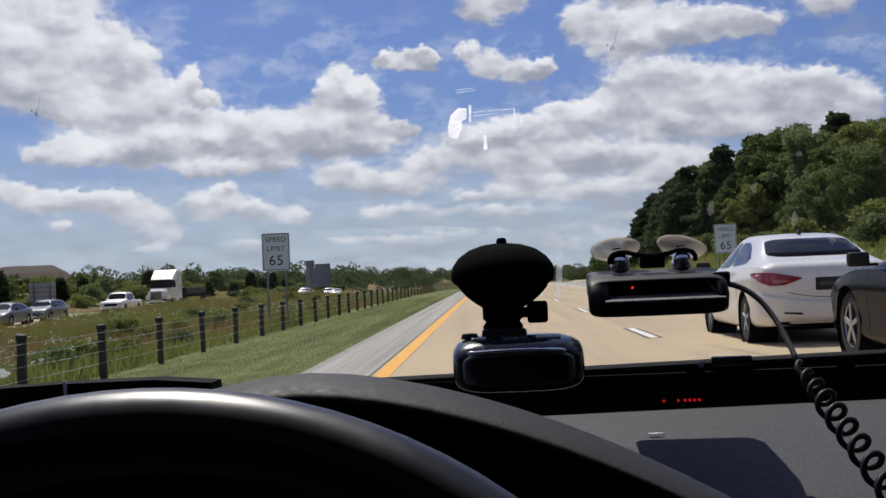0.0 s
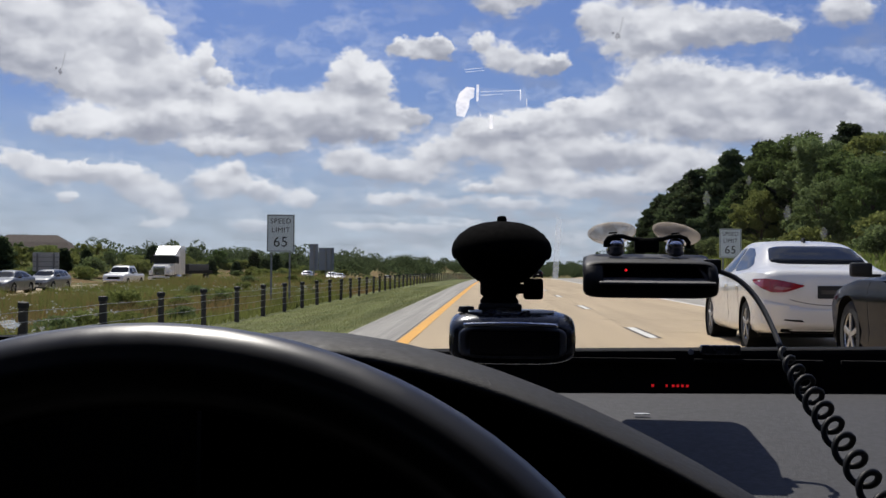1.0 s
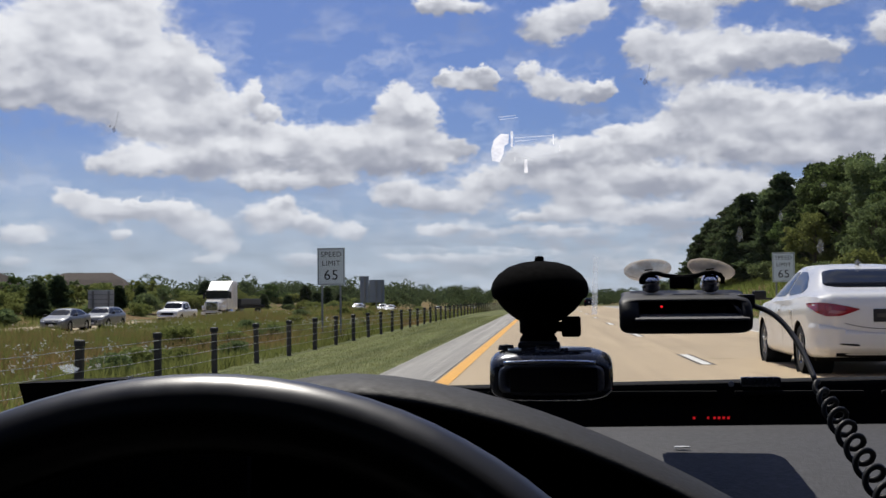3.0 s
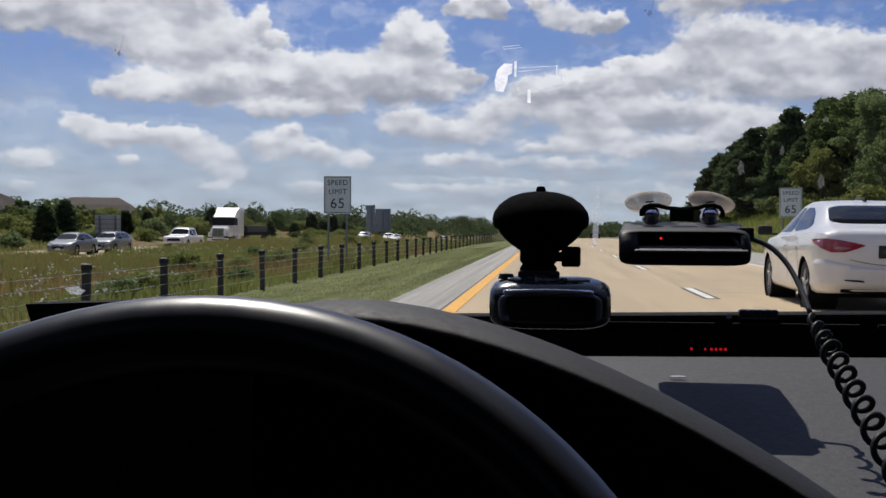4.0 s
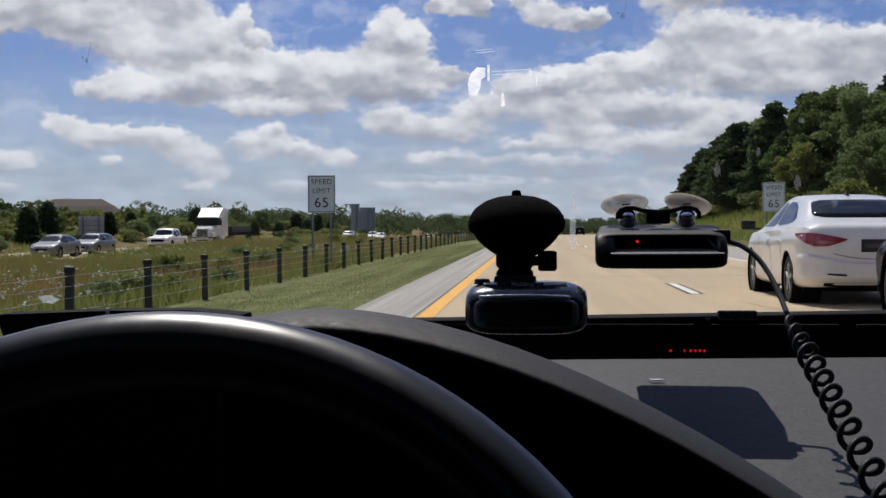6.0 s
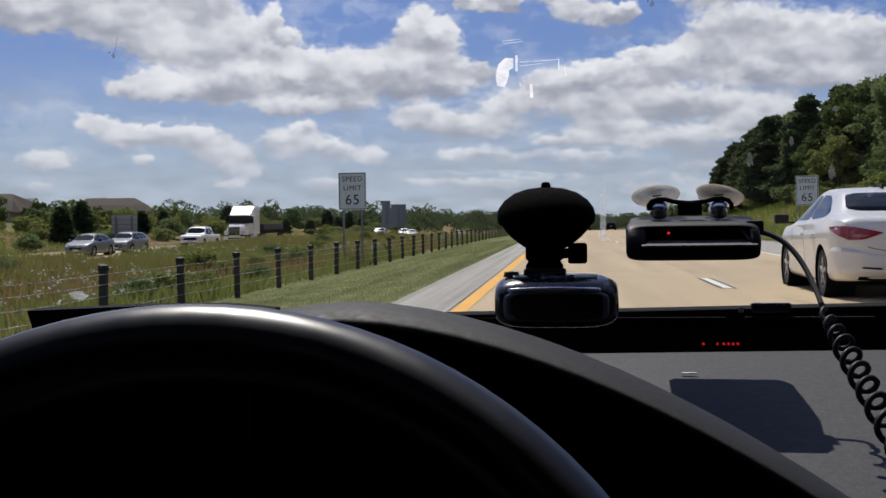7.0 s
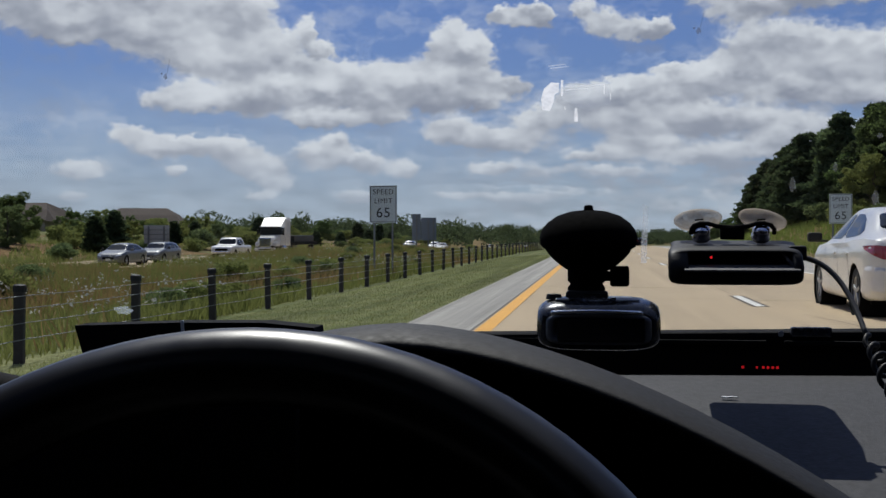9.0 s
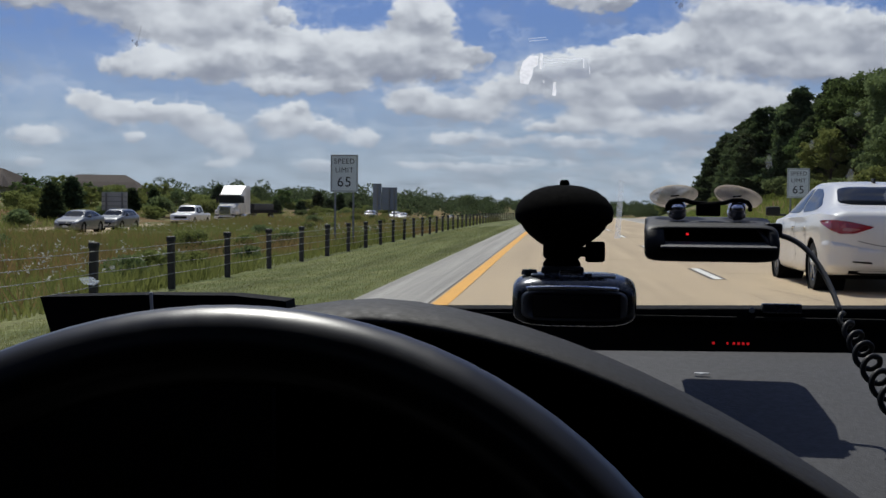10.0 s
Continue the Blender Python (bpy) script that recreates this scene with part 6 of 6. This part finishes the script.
oncoming("sedan", -30.4, 73, SILVER_PAINT, "dark silver sedan coming along the far carriageway")
oncoming("hatch", -30.6, 80, SILVER_PAINT, "silver hatchback close behind another oncoming car")
oncoming("suv", -35.2, 128, NAVY_PAINT, "dark blue estate car on the far carriageway", 1.05)
oncoming("suv", -30.6, 178, NAVY_PAINT, "dark sport utility car on the far carriageway", 1.05)
oncoming("sedan", -30.4, 205, WHITE_PAINT, "white sedan far off on the opposite carriageway")
oncoming("suv", -35.0, 222, WHITE_PAINT, "white van-like car far off in oncoming traffic", 1.1)
oncoming("sedan", -30.4, 262, WHITE_PAINT, "small white car in the distant oncoming queue")
oncoming("hatch", -35.0, 290, SILVER_PAINT, "pale car in the distant oncoming queue")
oncoming("suv", -30.5, 320, WHITE_PAINT, "distant white oncoming car near the skyline", 1.1)


def ahead(u, y, paint, words):
    p = on_ground(u, y)
    p.z = grade(y)
    e, tree = car("car_ahead", tuple(p), -math.degrees(math.atan(2 * 1.7e-4 * (y - 60))), words, paint, HATCH_BODY, 0.62, HATCH_WINDOWS, (0.34, 0.22, -1.32, 1.34), group="traffic ahead", steps=40)
    panels(e, tree, FACE + [("tail_lamp", rect(0.71, 0.93, 0.16, 0.22), "rear", RED_LENS, 0.01, 1, True), ("number_plate", rect(0, 0.72, 0.3, 0.14), "rear", PLATE, 0.01, 0, False)])


ahead(0.6, 172, DARK_PAINT, "dark car driving far ahead in the inner lane")
ahead(4.1, 208, DARK_PAINT, "dark car driving far ahead in the outer lane")


def pickup(u, y):
    p = on_ground(u, y)
    e, tree = car("pickup_truck", (p.x, p.y, grade(y) - 0.86), 180, "white pickup truck with open bed on the far carriageway", WHITE_PAINT,
                  [(-2.7, 0.90, 0.5, 1.06, 1.09), (-2.64, 0.94, 0.46, 1.12, 1.14), (-0.98, 0.97, 0.45, 1.12, 1.14), (-0.90, 0.97, 0.45, 1.12, 1.55), (-0.78, 0.97, 0.45, 1.12, 1.76), (-0.5, 0.97, 0.45, 1.12, 1.80), (0.4, 0.97, 0.45, 1.12, 1.80), (0.7, 0.97, 0.45, 1.12, 1.72), (1.35, 0.965, 0.45, 1.13, 1.19), (2.3, 0.94, 0.47, 1.08, 1.12), (2.55, 0.90, 0.5, 1.0, 1.03), (2.65, 0.84, 0.55, 0.86, 0.88)], 0.72,
                  {"side": [[(1.08, 1.20), (0.70, 1.58), (0.35, 1.65), (0.25, 1.20)], [(0.17, 1.20), (0.25, 1.65), (-0.55, 1.65), (-0.72, 1.20)]], "windscreen": [(-0.74, 1.24), (0.74, 1.24), (0.64, 1.68), (-0.64, 1.68)], "rear_window": [(-0.66, 1.25), (0.66, 1.25), (0.6, 1.64), (-0.6, 1.64)], "mirror": 1.0, "doors": (1.05, 0.2, -0.75), "handles": (0.3, -0.65)},
                  (0.39, 0.25, -1.7, 1.75), group="oncoming traffic", steps=72)
    panels(e, tree, [("grille", rect(0, 0.80, 1.1, 0.2), "front", TRIM, 0.008, 1, False), ("front_bumper", rect(0, 0.60, 1.6, 0.14), "front", CHROME, 0.04, 1, False), ("headlamp", rect(0.72, 0.82, 0.22, 0.18), "front", CLEAR_LENS, 0.01, 1, True)])
    part("bed_well", box((1.5, 1.5, 0.03), (0, -1.80, 1.15), 0.008), TRIM, e, "dark open load bed")


pickup(-30.6, 96)


def semi_truck(u, y):
    p = on_ground(u, y)
    e = thing("semi_truck", (p.x, p.y, grade(y) - 0.86), "white long-nosed semi truck with sleeper cab and dark flat trailer", "truck", turn=180)
    part("hood", loft([[(s * w2, yy, z) for s, z in ((-1, 1.0), (-1, zt - 0.2), (-0.8, zt), (0.8, zt), (1, zt - 0.2), (1, 1.0))] for yy, w2, zt in ((1.2, 1.05, 2.15), (2.3, 0.95, 2.0), (3.1, 0.85, 1.8), (3.3, 0.7, 1.6))]), WHITE_PAINT, e, smooth=False)
    part("cab", box((2.3, 1.9, 2.0), (0, 0.4, 2.0), 0.12), WHITE_PAINT, e)
    part("sleeper", box((2.44, 2.0, 2.9), (0, -1.4, 2.4), 0.14), WHITE_PAINT, e)
    part("roof_fairing", loft([[(-1.12, 1.1, 2.95), (1.12, 1.1, 2.95), (1.1, 1.1, 3.0), (-1.1, 1.1, 3.0)], [(-1.15, 0.3, 2.95), (1.15, 0.3, 2.95), (1.1, 0.3, 3.5), (-1.1, 0.3, 3.5)], [(-1.2, -0.6, 2.95), (1.2, -0.6, 2.95), (1.15, -0.6, 3.95), (-1.15, -0.6, 3.95)], [(-1.2, -2.3, 2.95), (1.2, -2.3, 2.95), (1.15, -2.3, 4.0), (-1.15, -2.3, 4.0)]]), WHITE_PAINT, e)
    part("windscreen", box((2.34, 0.40, 0.80), (0, 1.19, 2.52), 0.05), CAR_GLASS, e, "dark wrapped windscreen")
    part("visor", box((2.2, 0.3, 0.06), (0, 1.45, 2.98), 0.02), WHITE_PAINT, e)
    for s in (-1, 1):
        part("side_window", box((0.03, 0.9, 0.7), (s * 1.15, 0.6, 2.5), 0.008), CAR_GLASS, e)
        part("door_mirror", box((0.22, 0.1, 0.6), (s * 1.38, 1.25, 2.4), 0.03), BLACK, e)
        part("headlamp", box((0.34, 0.1, 0.24), (s * 0.82, 3.2, 1.2), 0.04), CLEAR_LENS, e)
        part("wing", box((0.36, 1.2, 0.5), (s * 0.98, 2.4, 1.15), 0.12), WHITE_PAINT, e)
        part("tank", lathe([(0, 0.8), (0.28, 0.78), (0.3, 0.7), (0.3, -0.7), (0.28, -0.78), (0, -0.8)], 18, (s * 0.95, -0.4, 0.75), pose(0, 0, 0, 90, 0, 0)), CHROME, e, smooth=True)
    part("grille_frame", box((1.3, 0.08, 1.0), (0, 3.29, 1.3), 0.08), CHROME, e)
    for k in range(7):
        part("grille_slat", box((1.05, 0.05, 0.07), (0, 3.335, 0.97 + 0.11 * k), 0.01), TRIM, e)
    part("bumper_intake", box((1.3, 0.06, 0.14), (0, 3.44, 0.60), 0.02), TRIM, e)
    part("cowl_gap", box((2.0, 0.05, 0.05), (0, 1.37, 2.12), 0.01), TRIM, e)
    part("hood_seam", box((0.02, 1.9, 0.02), (0, 2.2, 2.02), 0.004, pose(0, 0, 0, 0, 0, 0)), TRIM, e)
    part("bumper", box((2.2, 0.25, 0.35), (0, 3.32, 0.62), 0.06), WHITE_PAINT, e)
    part("chassis", box((1.0, 7.0, 0.3), (0, -0.6, 0.75), 0.02), TRIM, e)
    part("trailer_bed", box((2.5, 12.0, 0.35), (0, -8.6, 1.2), 0.03), TRIM, e, "dark flatbed trailer")
    part("load", box((2.1, 9.0, 0.7), (0, -9.0, 1.72), 0.08), BLACK, e, "low dark load")
    wheel_set(e, 0.5, 0.3, [(s * 1.02, yy) for yy in (2.4, -2.6, -3.7, -11.5, -12.7) for s in (-1, 1)], ALLOY)


semi_truck(-34.6, 122)

# ------------------------------------------------------------------ signs


def lettering(text, size, place, parent, name="lettering"):
    cu = bpy.data.curves.new(name, "FONT")
    cu.body, cu.size, cu.align_x, cu.align_y, cu.extrude = text, size, "CENTER", "CENTER", 0.003
    cu.space_character = 1.1
    tmp = bpy.data.objects.new(name, cu)
    me = bpy.data.meshes.new_from_object(tmp)
    bpy.data.objects.remove(tmp)
    me.materials.append(INK) if not me.materials else None
    me.materials.clear()
    me.materials.append(INK)
    ob = new(name, me)
    ob.parent = parent
    ob.matrix_basis = pose(*place, 90, 0, 0)
    return ob


def speed_sign(u, y, top, words):
    p = on_ground(u, y)
    e = thing("speed_limit_sign", tuple(p), words, "road sign", group="speed limit signs")
    zc = top - p.z - 0.61
    w, h = 0.91, 1.22
    face = part("panel", box((w, 0.006, h), (0, 0, zc), 0.002), SIGN_WHITE, e)
    for s in (-1, 1):
        part("border_strip", box((0.018, 0.004, h - 0.05), (s * (w / 2 - 0.035), -0.0045, zc), 0.001), INK, face)
        part("border_strip", box((w - 0.052, 0.004, 0.018), (0, -0.0045, zc + s * (h / 2 - 0.035)), 0.001), INK, face)
        part("post", box((0.06, 0.04, zc + h / 2 + 0.4), (s * 0.30, 0.03, (zc + h / 2 - 0.4) / 2), 0.008), STEEL, e)
    lettering("SPEED", 0.235, (0, -0.005, zc + 0.39), face)
    lettering("LIMIT", 0.235, (0, -0.005, zc + 0.10), face)
    lettering("65", 0.46, (0, -0.005, zc - 0.29), face)


speed_sign(-6.9, 38, 2.68, "white rectangular speed limit sign behind the cable fence")
speed_sign(9.9, 50, 2.75, "white rectangular speed limit sign beside the outer shoulder")


def sign_back(u, y, panels, words, posts, mat):
    p = on_ground(u, y)
    e = thing("sign_back", tuple(p), words, "road sign")
    for x, w, z0, z1 in panels:
        part("panel", box((w, 0.03, z1 - z0), (x, 0, (z0 + z1) / 2), 0.004), mat, e)
        for k in range(1, 4):
            part("stiffener", box((w - 0.06, 0.05, 0.06), (x, -0.035, z0 + (z1 - z0) * k / 4), 0.006), STEEL, e)
    for x, z in posts:
        part("post", box((0.14, 0.14, z + 0.6), (x, -0.11, (z - 0.6) / 2), 0.01), STEEL, e)


sign_back(-25.2, 160, [(-0.95, 1.2, 1.5, 5.1), (0.75, 2.1, 1.5, 4.6)], "tall grey backs of two highway sign panels on posts", [(-0.9, 5.0), (0.7, 4.5), (1.4, 4.5)], SIGN_BACK)
sign_back(-43.5, 112, [(0, 2.6, 1.3, 3.1)], "weathered grey back of a sign board on the far bank", [(-0.8, 3.0), (0.8, 3.0)], PALE_BOARD)

# ------------------------------------------------------------------ houses on the hill


def house(u, y, turn, words):
    p = on_ground(u, y)
    e = thing("house", (p.x, p.y, p.z - 1.7), words, "house", turn=turn)
    part("wall", box((12, 8, 3.0), (0, 0, 1.5), 0.02), SIDING, e)
    part("roof", loft([[(-6.6, -4.6, 2.9), (6.6, -4.6, 2.9), (6.6, -4.6, 3.05), (-6.6, -4.6, 3.05)], [(-6.6, -2.3, 2.9), (6.6, -2.3, 2.9), (5.3, -2.3, 4.6), (-5.3, -2.3, 4.6)], [(-6.6, 0, 2.9), (6.6, 0, 2.9), (3.6, 0, 5.7), (-3.6, 0, 5.7)], [(-6.6, 2.3, 2.9), (6.6, 2.3, 2.9), (5.3, 2.3, 4.6), (-5.3, 2.3, 4.6)], [(-6.6, 4.6, 2.9), (6.6, 4.6, 2.9), (6.6, 4.6, 3.05), (-6.6, 4.6, 3.05)]]), ROOF, e, "brown hipped shingle roof")
    for x in (-3.8, -1.2, 1.4, 4.0):
        wn = part("window", box((1.1, 0.08, 1.3), (x, -4.0, 1.7), 0.01), CAR_GLASS, e)
        part("frame", box((1.26, 0.05, 0.1), (x, -4.05, 2.4), 0.01), WHITE_PAINT, wn)
        part("sill", box((1.3, 0.12, 0.08), (x, -4.06, 1.03), 0.01), WHITE_PAINT, wn)


house(-72, 176, 12, "beige house with brown hipped roof among hillside trees")
house(-86, 166, -8, "house with brown roof half hidden by hillside trees")

for k in range(10):
    plant("bush", -64 - rnd.uniform(0, 8), 150 + 4.5 * k, rnd.uniform(0.8, 1.5))
    plant("far_broad", -70 - rnd.uniform(0, 12), 142 + 4 * k, rnd.uniform(0.28, 0.42))
